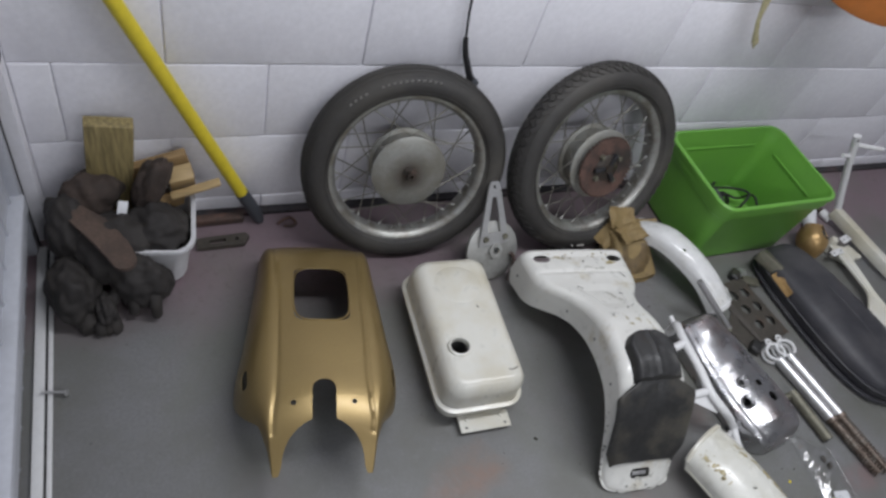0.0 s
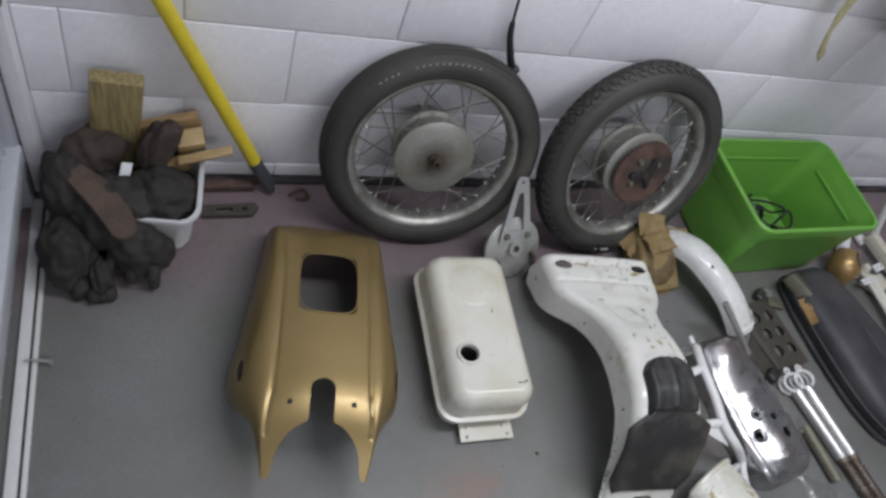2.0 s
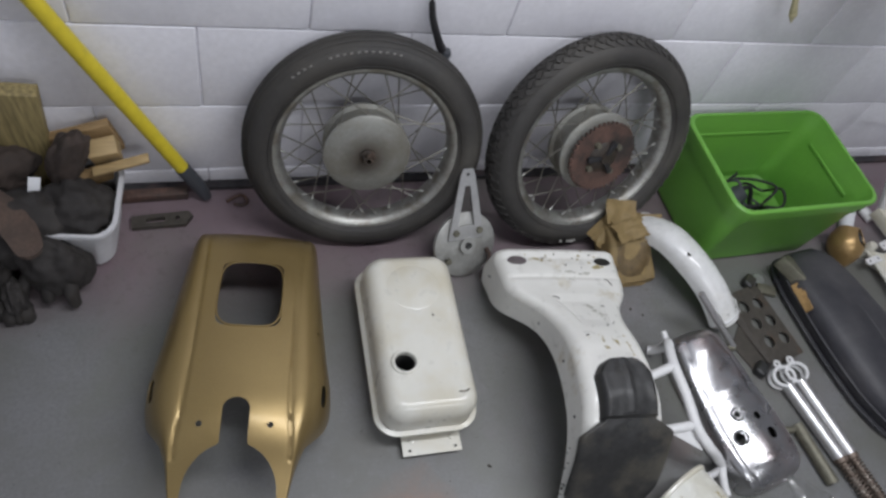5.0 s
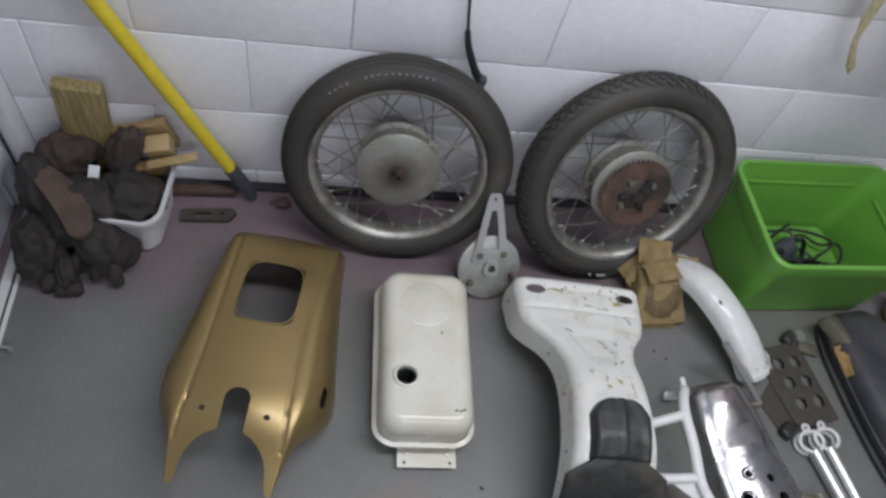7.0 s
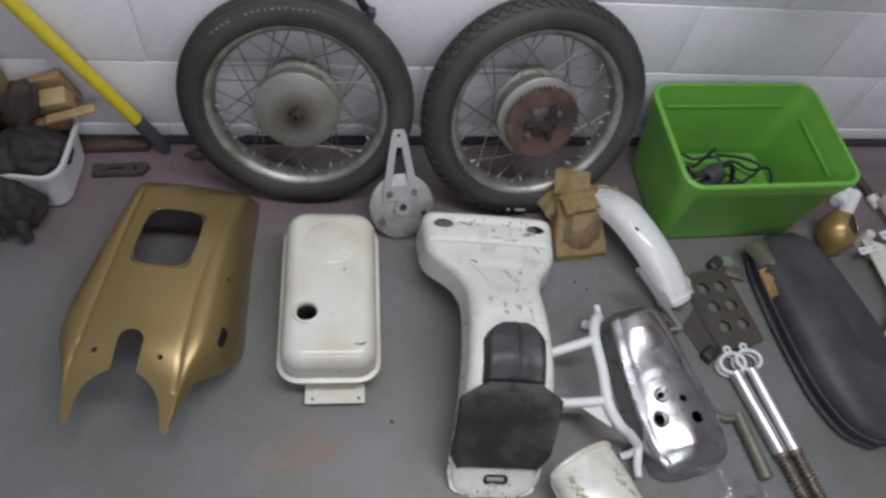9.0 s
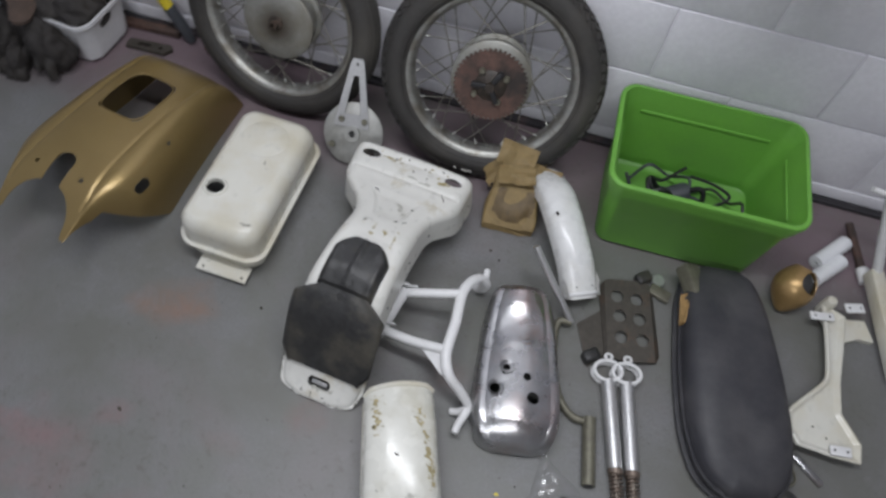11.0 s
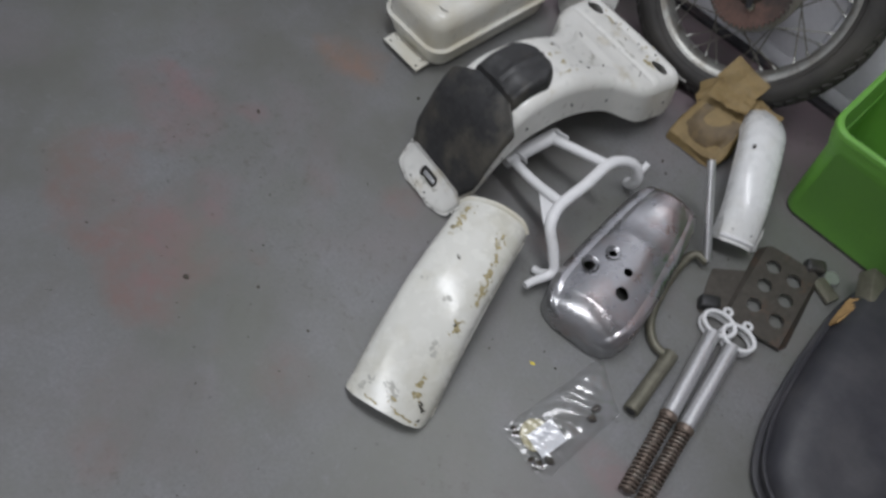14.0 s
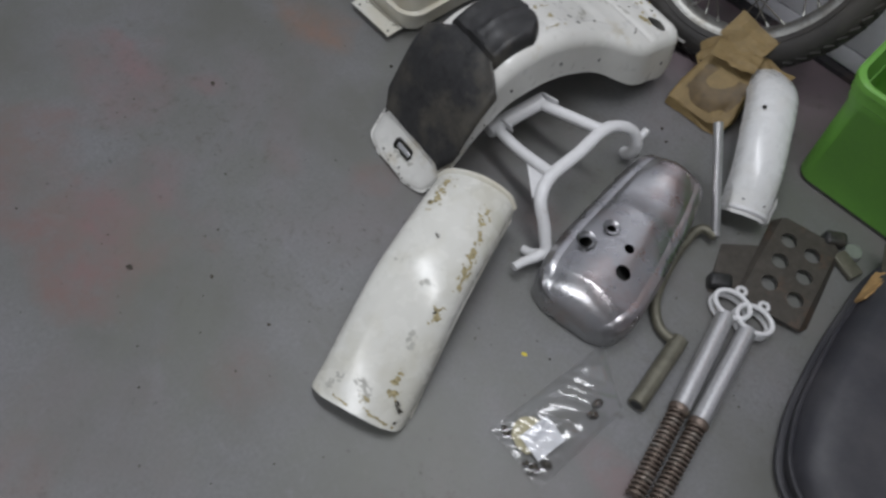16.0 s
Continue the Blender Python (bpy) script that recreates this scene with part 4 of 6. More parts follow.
HOLE = [(-0.017, 0.046), (0.017, 0.046), (0.004, 0.125), (-0.004, 0.125)]


def arm_at(x, y):
    return B @ Vector((x - 0.004, y, 0.016))


part("torque_arm", sheet(arm_at, -0.045, 0.045, 0.012, 0.166, 40, 70,
                         lambda x, y: min(-poly_cut(x, y, ARM) + 0.003, poly_cut(x, y, HOLE) - 0.002, circle_cut(x, y, 0, 0.151, 0.0035)), 0.005), STEEL, bplate)
for x, y in ((-0.028, 0.030), (0.026, 0.031), (-0.045, -0.030)):
    bm = bmesh.new()
    lathe(bm, [(0.0, 0.010), (0.007, 0.010), (0.008, 0.007), (0.008, 0.0)], B @ pose(x, y, 0.012), 6)
    part("bolt", bm, OLIVE, bplate)
bm = bmesh.new()
tube(bm, [B @ Vector((0.046, -0.012, 0.012)), B @ Vector((0.052, -0.03, 0.018)), B @ Vector((0.042, -0.062, 0.020)), B @ Vector((0.038, -0.078, 0.014))], 0.006, 8)
part("brake_lever", bm, RUST, bplate, "rusty brake lever")

# ---- paper bag ----
STAND = Matrix()
bag = thing("paper_parcel", (1.124, -0.30, 0), "crumpled brown kraft paper bag lying with its mouth folded", "paper bag")
PB = pose(1.124, -0.350, 0, 0, 0, 9) @ Matrix.Scale(1.12, 4)
b_w = curve_of((0.0, 0.062), (0.05, 0.063), (0.10, 0.057), (0.135, 0.050))
b_h = curve_of((0.0, 0.024), (0.03, 0.050), (0.08, 0.078), (0.135, 0.088))


def bag_at(a, v):
    """A boxy paper sack lying on the floor, v along it from its bottom seam to its mouth."""
    c, q = math.cos(a), math.sin(a)
    x = b_w(v) * math.copysign(abs(c) ** 0.40, c)
    z = b_h(v) * (0.5 + 0.5 * math.copysign(abs(q) ** 0.40, q))
    n = Vector((x * 22, v * 20, z * 22 + 3))
    x += 0.011 * noise.noise(n)
    z += 0.015 * noise.noise(n + Vector((5, 2, 7))) * (z / b_h(v))
    return PB @ Vector((x, v + 0.006 * noise.noise(n + Vector((1, 9, 4))), max(z, 0.002)))


part("sack", sheet(bag_at, 0, 2 * math.pi, 0.0, 0.135, 26, 10, None, 0.0012), KRAFT, bag, smooth=False)


def bag_seam(u, v):
    return bag_at(u, 0.0).lerp(PB @ Vector((0, 0.002, 0.012)), v)


part("bottom_seam", sheet(bag_seam, 0, 2 * math.pi, 0.0, 0.97, 26, 3, None, 0.001), KRAFT, bag, smooth=False)


# Dark sheet closing the bag just inside its mouth.
def bag_dark(u, v):
    return bag_at(u, 0.120).lerp(PB @ Vector((0, 0.115, 0.045)), v)


part("mouth_sheet", sheet(bag_dark, 0, 2 * math.pi, 0.0, 0.97, 26, 3, None, 0.001), BRONZE, bag, "dark sheet across the bag just inside its mouth")


def oil_at(u, v):
    p = bag_at(u, v)
    c = PB @ Vector((0, v, b_h(v) / 2))
    return p + (p - c).normalized() * 0.0016


part("oil_stain", sheet(oil_at, 0.75, 2.4, 0.008, 0.095, 34, 28, lambda u, v: 0.01 * (0.75 - math.hypot((u - 1.55) / 0.75, (v - 0.048) / 0.042) + 0.28 * noise.noise(Vector((u * 4, v * 60, 2)))), 0), OILPAPER, bag, "dark oil stain")
for k, (x, y, z, rx, ry, rz, sx, sy) in enumerate(((-0.004, 0.098, 0.099, 8, -4, 6, 0.044, 0.026), (-0.010, 0.150, 0.108, 34, 8, -6, 0.046, 0.030), (0.064, 0.128, 0.088, 16, -16, -24, 0.040, 0.017),
                                                   (-0.052, 0.124, 0.074, 20, -62, 12, 0.034, 0.026), (0.036, 0.160, 0.070, 62, 18, 10, 0.030, 0.026))):
    def flake(u, v, k=k, sx=sx, sy=sy, m=PB @ pose(x, y, z, rx, ry, rz)):
        return m @ Vector((u * sx, v * sy, 0.010 * noise.noise(Vector((u * 1.3, v * 1.3, k * 5.0))) + 0.010 * abs(u - 0.25) - 0.004 * abs(v + 0.3)))
    part("torn_flap", sheet(flake, -1, 1, -1, 1, 9, 7, lambda u, v, k=k: 0.97 - max(abs(u), abs(v)) - 0.22 * abs(noise.noise(Vector((u * 2.2, v * 2.2, k * 3.0)))), 0.001), KRAFT, bag, "torn folded paper flap", smooth=False)
bm = bmesh.new()
lump(bm, PB @ pose(-0.060, 0.030, 0.030), 0.003, 0.004, 0.006, 3, 0.3, 2, 1)
part("sticker", bm, GREEN, bag, "small green sticker")


# ---- mudguards ----
def guard(points, width, crown, twist=0.0, flat=0.55):
    """A mudguard section: f(u, v) with u across and v along the crown line."""
    path = smooth_path(points, 12)

    def f(u, v):
        q = v * (len(path) - 1)
        i = min(int(q), len(path) - 2)
        p = path[i].lerp(path[i + 1], q - i)
        d = (path[min(i + 2, len(path) - 1)] - path[max(i - 1, 0)]).normalized()
        side = d.cross(Vector((0, 0, 1))).normalized()
        side = (Matrix.Rotation(radians(twist), 3, d) @ side)
        up = side.cross(d).normalized()
        w = width(v) if callable(width) else width
        a = u * math.pi / 2
        return p + side * (w / 2 * math.sin(a)) - up * (crown * (1 - math.cos(a) ** flat if math.cos(a) > 0 else crown))
    return f


STAND = around(1.11, -1.10, -0.005, -0.007, 0, (1.02, 1.06, 1.15))
rear_guard = thing("rear_mudguard", (1.11, -1.1, 0), "cream white mudguard section with ochre paint wear", "mudguard")
rg = guard([(1.022, -0.890, 0.098), (1.058, -0.97, 0.110), (1.113, -1.10, 0.104), (1.166, -1.21, 0.070), (1.203, -1.297, 0.034)], lambda v: 0.150 + 0.018 * v, 0.054)
part("shell", sheet(rg, -1, 1, 0, 1, 40, 90, lambda u, v: min(1 - v - 0.02 * u * u - 0.07 * u ** 6, v - 0.035 * u * u - 0.03 * u ** 6), 0.002), GUARD, rear_guard)
bm = bmesh.new()
tube(bm, [rg(-0.99, 0.07), rg(-0.99, 0.5), rg(-0.99, 0.905)], 0.002, 6, 20)
tube(bm, [rg(0.99, 0.07), rg(0.99, 0.5), rg(0.99, 0.905)], 0.002, 6, 20)
part("edge_bead", bm, CREAM, rear_guard)


def streak(f, a, b, half, seed, fine=90.0, across=0.075, along=0.445, lift=0.0007):
    """Ragged patches along a line a to b of a curved surface f, a hair above its paint."""
    a, b = Vector((a[0] * across, a[1] * along)), Vector((b[0] * across, b[1] * along))

    def near(u, v):
        p = Vector((u * across, v * along))
        q = max(0.0, min(1.0, (p - a).dot(b - a) / max((b - a).length_squared, 1e-9)))
        d = (p - a.lerp(b, q)).length / half
        w = Vector((p.x * fine, p.y * fine, seed * 3.7))
        return 0.004 * (0.24 - d + 0.9 * noise.noise(w * 1.4) + 0.8 * noise.noise(w * 3.1))

    def above(u, v):
        p = f(u, v)
        n = (f(u + 0.01, v) - f(u - 0.01, v)).cross(f(u, min(v + 0.01, 1)) - f(u, v - 0.01)).normalized()
        return p + (n if n.z > 0 else -n) * lift
    lo = (min(a.x, b.x) - 2 * half) / across, (min(a.y, b.y) - 2 * half) / along
    hi = (max(a.x, b.x) + 2 * half) / across, (max(a.y, b.y) + 2 * half) / along
    lo, hi = (max(lo[0], -0.96), max(lo[1], 0.045)), (min(hi[0], 0.96), min(hi[1], 0.975))
    return sheet(above, lo[0], hi[0], lo[1], hi[1], max(10, int((hi[0] - lo[0]) * across / 0.0016)), max(10, int((hi[1] - lo[1]) * along / 0.0016)), near, 0)


for k, (a, b, half) in enumerate((((0.46, 0.27), (0.44, 0.11), 0.013), ((-0.34, 0.20), (-0.50, 0.36), 0.011), ((-0.52, 0.36), (-0.60, 0.47), 0.012), ((-0.44, 0.57), (-0.48, 0.60), 0.014),
                                  ((-0.34, 0.79), (-0.38, 0.87), 0.010), ((-0.2, 0.955), (-0.6, 0.965), 0.010), ((0.3, 0.96), (0.1, 0.965), 0.007), ((-0.1, 0.90), (-0.05, 0.93), 0.008))):
    part("worn_patch", streak(rg, a, b, half, k), RUSTSPOT, rear_guard, "ochre patch where the paint has worn away")
for k, (a, b, half) in enumerate((((-0.50, 0.865), (-0.60, 0.895), 0.006), ((-0.66, 0.93), (-0.60, 0.95), 0.004), ((0.50, 0.265), (0.48, 0.255), 0.005), ((-0.42, 0.565), (-0.43, 0.575), 0.005), ((0.1, 0.36), (0.08, 0.365), 0.0035))):
    part("paint_chip", streak(rg, a, b, half, k + 20, 150.0, lift=0.0011), DARKCHIP, rear_guard, "dark chip in the paint")
for k, (a, b, half) in enumerate((((-0.12, 0.50), (-0.10, 0.51), 0.011), ((0.46, 0.47), (0.40, 0.47), 0.010), ((0.42, 0.93), (0.36, 0.88), 0.009), ((-0.25, 0.66), (-0.3, 0.70), 0.009), ((0.02, 0.86), (-0.1, 0.90), 0.012))):
    part("smudge", streak(rg, a, b, half, k + 40, 120.0, lift=0.0004), SMUDGE, rear_guard, "grey smudge on the paint")

bm = bmesh.new()
tube(bm, [rg(-0.85, 0.045) , rg(-0.5, 0.03), rg(0, 0.02), rg(0.5, 0.03), rg(0.85, 0.045)], 0.006, 8, 8)
part("rolled_end", bm, CREAM, rear_guard)

STAND = around(1.27, -0.35, 0.007, 0.002, 4.0, (1.0, 0.99, 1.15))
front_guard = thing("front_mudguard", (1.27, -0.35, 0), "small white mudguard section lying on its side", "mudguard")
fg = guard([(1.178, -0.160, 0.075), (1.218, -0.25, 0.120), (1.264, -0.345, 0.120), (1.312, -0.43, 0.092), (1.348, -0.505, 0.047)], lambda v: 0.099 - 0.012 * v, 0.046, -6)
part("shell", sheet(fg, -1, 1, 0, 1, 36, 80, lambda u, v: min(0.12 * math.hypot((u - 0.42), (v - 0.44) * 4.0) - 0.008, 1 - v - 0.02 * u * u), 0.002), GUARDWHITE, front_guard)
bm = bmesh.new()
tube(bm, [fg(u, 0.955) + Vector((0, 0, 0.001)) for u in (-0.98, -0.6, -0.2, 0.2, 0.6, 0.98)], 0.0055, 8, 4)
tube(bm, [fg(0.95, 0.955), fg(0.98, 0.955) + Vector((0.012, 0.008, 0.002)), fg(0.98, 0.955) + Vector((0.024, 0.016, 0.0))], 0.005, 8, 4)
part("stay", bm, WHITE, front_guard, "white bracket across the guard end")
bm = bmesh.new()
for u, v in ((-0.72, 0.50), (-0.3, 0.9), (0.3, 0.9)):
    lathe(bm, [(0.0, 0.0015), (0.004, 0.001), (0.004, -0.002)], Matrix.Translation(fg(u, v)), 10)
part("bolt_holes", bm, DARKGAP, front_guard, kind="stuff")

for k, (a, b, half) in enumerate((((-0.1, 0.55), (-0.3, 0.6), 0.008), ((0.2, 0.62), (0.1, 0.66), 0.006), ((-0.2, 0.93), (0.3, 0.94), 0.006))):
    part("smudge", streak(fg, a, b, half, k + 60, 120.0, 0.07, 0.40, 0.0004), SMUDGE, front_guard, "grey smudge on the paint")

for k, (a, b, half) in enumerate((((-0.12, 0.310), (-0.10, 0.335), 0.011), ((0.14, 0.318), (0.19, 0.322), 0.012), ((-0.35, 0.30), (-0.37, 0.31), 0.006), ((-0.30, 0.05), (-0.1, 0.052), 0.009), ((0.36, 0.075), (0.41, 0.07), 0.010), ((0.40, 0.30), (0.42, 0.36), 0.005))):
    part("rust_patch", streak(frame_at, a, b, half, k + 80, 90.0, 0.11, 1.0, 0.0006), RUSTSPOT, frame_body, "ochre rust patch showing through the paint")
for k, (a, b, half) in enumerate((((0.1, 0.20), (0.3, 0.24), 0.012), ((-0.2, 0.40), (-0.4, 0.45), 0.012), ((0.0, 0.09), (0.2, 0.095), 0.010), ((-0.1, 0.655), (0.3, 0.65), 0.008))):
    part("smudge", streak(frame_at, a, b, half, k + 90, 110.0, 0.11, 1.0, 0.0004), SMUDGE, frame_body, "grey smudge on the paint")

# ---- green crate ----
STAND = around(1.54, -0.13, 0.002, 0.015, 1.5, (1.03, 1.03, 0.95))
crate = thing("storage_crate", (1.55, -0.16, 0), "bright green plastic storage crate, open, with cables inside", "crate")
CR = pose(1.540, -0.130, 0, 0, 0, 3.5) @ Matrix.Diagonal((1.02, 1.12, 1.17, 1))
rings = []
for hx, hy, r, z in ((0.188, 0.120, 0.03, 0.003), (0.198, 0.128, 0.035, 0.010), (0.214, 0.138, 0.038, 0.195), (0.220, 0.142, 0.04, 0.200), (0.220, 0.142, 0.04, 0.214),
                     (0.226, 0.146, 0.042, 0.218), (0.226, 0.146, 0.042, 0.236), (0.232, 0.150, 0.044, 0.240), (0.232, 0.150, 0.044, 0.250), (0.228, 0.147, 0.042, 0.253),
                     (0.221, 0.141, 0.038, 0.252), (0.219, 0.139, 0.037, 0.240), (0.214, 0.135, 0.036, 0.222), (0.206, 0.131, 0.034, 0.195), (0.192, 0.122, 0.03, 0.014), (0.182, 0.114, 0.025, 0.008)):
    rings.append(rounded_ring(hx, hy, r, z))
part("body", stack(bmesh.new(), rings, CR), GREEN, crate)
bm = bmesh.new()
for sy in (-1, 1):
    rbox(bm, CR @ pose(0, sy * 0.131, 0.190), 0.33, 0.006, 0.010, 0.003)
for sx in (-1, 1):
    rbox(bm, CR @ pose(sx * 0.206, 0, 0.190), 0.006, 0.17, 0.010, 0.003)
part("inner_ledge", bm, GREEN, crate)
random.seed(11)
for k in range(9):
    cable = bmesh.new()
    cx, cy = 0.0 + random.uniform(-0.07, 0.08), random.uniform(-0.05, 0.04)
    pts = []
    for i in range(9):
        a = i * 0.75 + k
        rr = 0.055 + 0.03 * random.random()
        pts.append(CR @ Vector((cx + rr * 1.3 * math.cos(a), cy + rr * 0.7 * math.sin(a), 0.018 + 0.075 * random.random() * (0.4 + k / 9))))
    tube(cable, pts, 0.0045 + 0.0025 * (k % 2), 7, 6)
    solo("wiring_loop", cable, CABLE if k % 3 else GREYPLASTIC, "black looped electrical cable lying in the green crate", "cable", tuple(CR @ Vector((cx, cy, 0.012))), "cables in the crate")
bm = bmesh.new()
lathe(bm, [(0.0, 0.0), (0.026, 0.0), (0.026, 0.075), (0.022, 0.085), (0.0, 0.085)], CR @ pose(-0.06, 0.0, 0.040, 0, 70, 20), 20)
solo("ignition_coil", bm, GREYPLASTIC, "dark grey cylindrical part lying in the crate", "part", tuple(CR @ Vector((-0.09, 0, 0.012))))

# ---- gold lamp shell beside the crate ----
STAND = pose(0.031, 0.027, 0)
lampshell = thing("lamp_shell", (1.83, -0.29, 0), "aged gold painted rounded housing with two openings", "housing")
LS = pose(1.838, -0.292, 0.052, -50, 20, 0)


def lamp_at(a, v):
    r = 0.052 * math.sin(min(v, 1) * math.pi * 0.94 + 0.10) ** 0.75
    return LS @ Vector((r * math.cos(a), r * math.sin(a), 0.075 - 0.14 * v))


part("housing", sheet(lamp_at, 0, 2 * math.pi, 0.10, 1.0, 56, 40,
                      lambda a, v: min(0.05 * math.hypot(math.remainder(a - 4.9, 2 * math.pi), (v - 0.30) * 3.4) - 0.032, 0.05 * math.hypot(math.remainder(a - 0.3, 2 * math.pi), (v - 0.27) * 3.4) - 0.022), 0.002), GOLD_LAMP, lampshell)
# Dark lump stands in for shade seen through the two openings.
bm = bmesh.new()
lump(bm, LS @ pose(0, 0, 0.01), 0.043, 0.043, 0.05, 2, 0.05, 2, 2)
part("inside", bm, DARKGAP, lampshell, "dark lump for the shade inside the housing")

# ---- seat ----
STAND = around(1.70, -0.57, 0.036, 0.009, 0.4, (1.12, 1.0, 1.0))
seat = thing("dual_seat", (1.70, -0.57, 0), "long black vinyl motorcycle seat with a tan torn edge", "seat")
S_DIR = (Vector((1.765, -0.86, 0)) - Vector((1.645, -0.29, 0)))
S_LEN = S_DIR.length
S_ANG = math.degrees(math.atan2(S_DIR.y, S_DIR.x)) + 90
S_POSE = pose(1.645, -0.285, 0, 0, 0, S_ANG)
s_w = curve_of((0.0, 0.040), (0.02, 0.068), (0.07, 0.090), (0.20, 0.108), (0.36, 0.116), (0.48, 0.108), (0.555, 0.080), (0.588, 0.040))


def seat_ring(scale, z, lift=0.0):
    out = []
    for k in range(60):
        s = 0.588 * 0.5 * (1 - math.cos(math.pi * k / 60))
        out.append((s, 1))
    for k in range(60):
        s = 0.588 * 0.5 * (1 + math.cos(math.pi * k / 60))
        out.append((s, -1))
    return [Vector((side * s_w(s) * scale * (0.0 if s in (0.0,) else 1), -(0.294 + (s - 0.294) * (0.5 + scale / 2)), z + lift * math.sin(math.pi * s / 0.588))) for s, side in out]


rings = [seat_ring(0.96, 0.004), seat_ring(1.0, 0.010), seat_ring(1.0, 0.018), seat_ring(0.93, 0.022)]
part("base_skirt", stack(bmesh.new(), rings, S_POSE), SEATVINYL, seat, "dark lower skirt")
rings = [seat_ring(0.90, 0.020), seat_ring(0.95, 0.030), seat_ring(0.955, 0.050), seat_ring(0.92, 0.070, 0.003), seat_ring(0.84, 0.083, 0.006), seat_ring(0.70, 0.090, 0.010), seat_ring(0.45, 0.094, 0.013), seat_ring(0.15, 0.095, 0.014)]
cushion = part("cushion", stack(bmesh.new(), rings, S_POSE), SEATVINYL, seat, angle=60)
bm = bmesh.new()
tube(bm, [S_POSE @ p for p in seat_ring(0.965, 0.053)[4:116:4]], 0.0035, 6, 3)
part("piping", bm, SEATVINYL, cushion)


def torn_at(u, v):
    s = 0.105 + 0.085 * v
    x = -s_w(s) * (0.965 - 0.20 * u * (1 - 0.85 * v))
    return S_POSE @ Vector((x, -s, 0.058 + 0.022 * u + 0.004 * noise.noise(Vector((u * 3, v * 6, 4)))))


part("torn_foam", sheet(torn_at, 0, 1, 0, 1, 8, 16, None, 0.004), TAN, seat, "tan foam showing through a tear")
bm = bmesh.new()
rbox(bm, S_POSE @ pose(-0.072, -0.065, 0.070, 0, 20, 12), 0.040, 0.085, 0.040, 0.006)
part("hinge_bracket", bm, OLIVE, seat, "grimy metal hinge bracket")

# ---- drilled footplate ----
STAND = around(1.488, -0.494, 0, 0.0075, -0.5, (1.02, 1.09, 1.0))
plate = thing("drilled_footplate", (1.48, -0.5, 0), "dark pressed steel footplate with round lightening holes", "footplate")
FP = Matrix.Translation((1.488, -0.494, 0.010)) @ Matrix.Rotation(radians(16), 4, "Z")
FPP = [(-0.070, 0.085), (-0.05, 0.098), (0.045, 0.098), (0.064, 0.085), (0.072, -0.085), (0.060, -0.105), (-0.020, -0.108), (-0.062, -0.092)]


def plate_cut(x, y):
    d = -poly_cut(x, y, FPP) + 0.002
    for i, (cx, cy) in enumerate(((-0.027, 0.055), (0.022, 0.050), (-0.024, 0.004), (0.026, -0.002), (-0.022, -0.050), (0.030, -0.055))):
        d = min(d, circle_cut(x, y, cx, cy, 0.0155))
    return d


def plate_at(x, y):
    lip = max(abs(x) - 0.058, 0)
    return FP @ Vector((x, y, 0.006 - 1.0 * lip))


part("plate", sheet(plate_at, -0.075, 0.075, -0.112, 0.102, 62, 88, plate_cut, 0.003), PLATE, plate)
TRI = [(-0.062, -0.092), (-0.062, 0.02), (-0.125, -0.02), (-0.105, -0.12)]


def tri_at(x, y):
    return FP @ Vector((x, y, -0.006))


part("side_gusset", sheet(tri_at, -0.13, -0.055, -0.125, 0.025, 30, 50, lambda x, y: -poly_cut(x, y, TRI) + 0.003, 0.003), PLATE, plate)
for x, y in ((-0.098, -0.10), (0.045, 0.112)):
    bm = bmesh.new()
    rbox(bm, FP @ pose(x, y, 0.001, 0, 0, 25), 0.042, 0.030, 0.028, 0.008, 3)
    part("rubber_foot", bm, BLACK_RUBBER, plate, "black rubber mounting foot")
bm = bmesh.new()
rbox(bm, FP @ pose(0.085, 0.075, 0.0, 0, 0, -30), 0.055, 0.030, 0.012, 0.003)
part("bracket", bm, OLIVE, plate)
bm = bmesh.new()
lathe(bm, [(0.0, 0.014), (0.016, 0.014), (0.018, 0.010), (0.018, 0.0)], FP @ pose(0.085, 0.11, -0.012), 18)
part("bolt_head", bm, STEEL, plate)

# ---- chrome cover ----
STAND = around(1.26, -0.72, -0.010, -0.001, 4.5, (1.07, 1.03, 1.08))
cover = thing("chrome_cover", (1.26, -0.72, 0), "tarnished chrome oval cover with four round holes", "engine cover")
CV = Matrix.Translation((1.261, -0.706, 0)) @ Matrix.Rotation(radians(9), 4, "Z")
c_w = curve_of((-0.212, 0.036), (-0.203, 0.062), (-0.17, 0.084), (-0.09, 0.091), (0.02, 0.083), (0.11, 0.073), (0.160, 0.060), (0.186, 0.038))


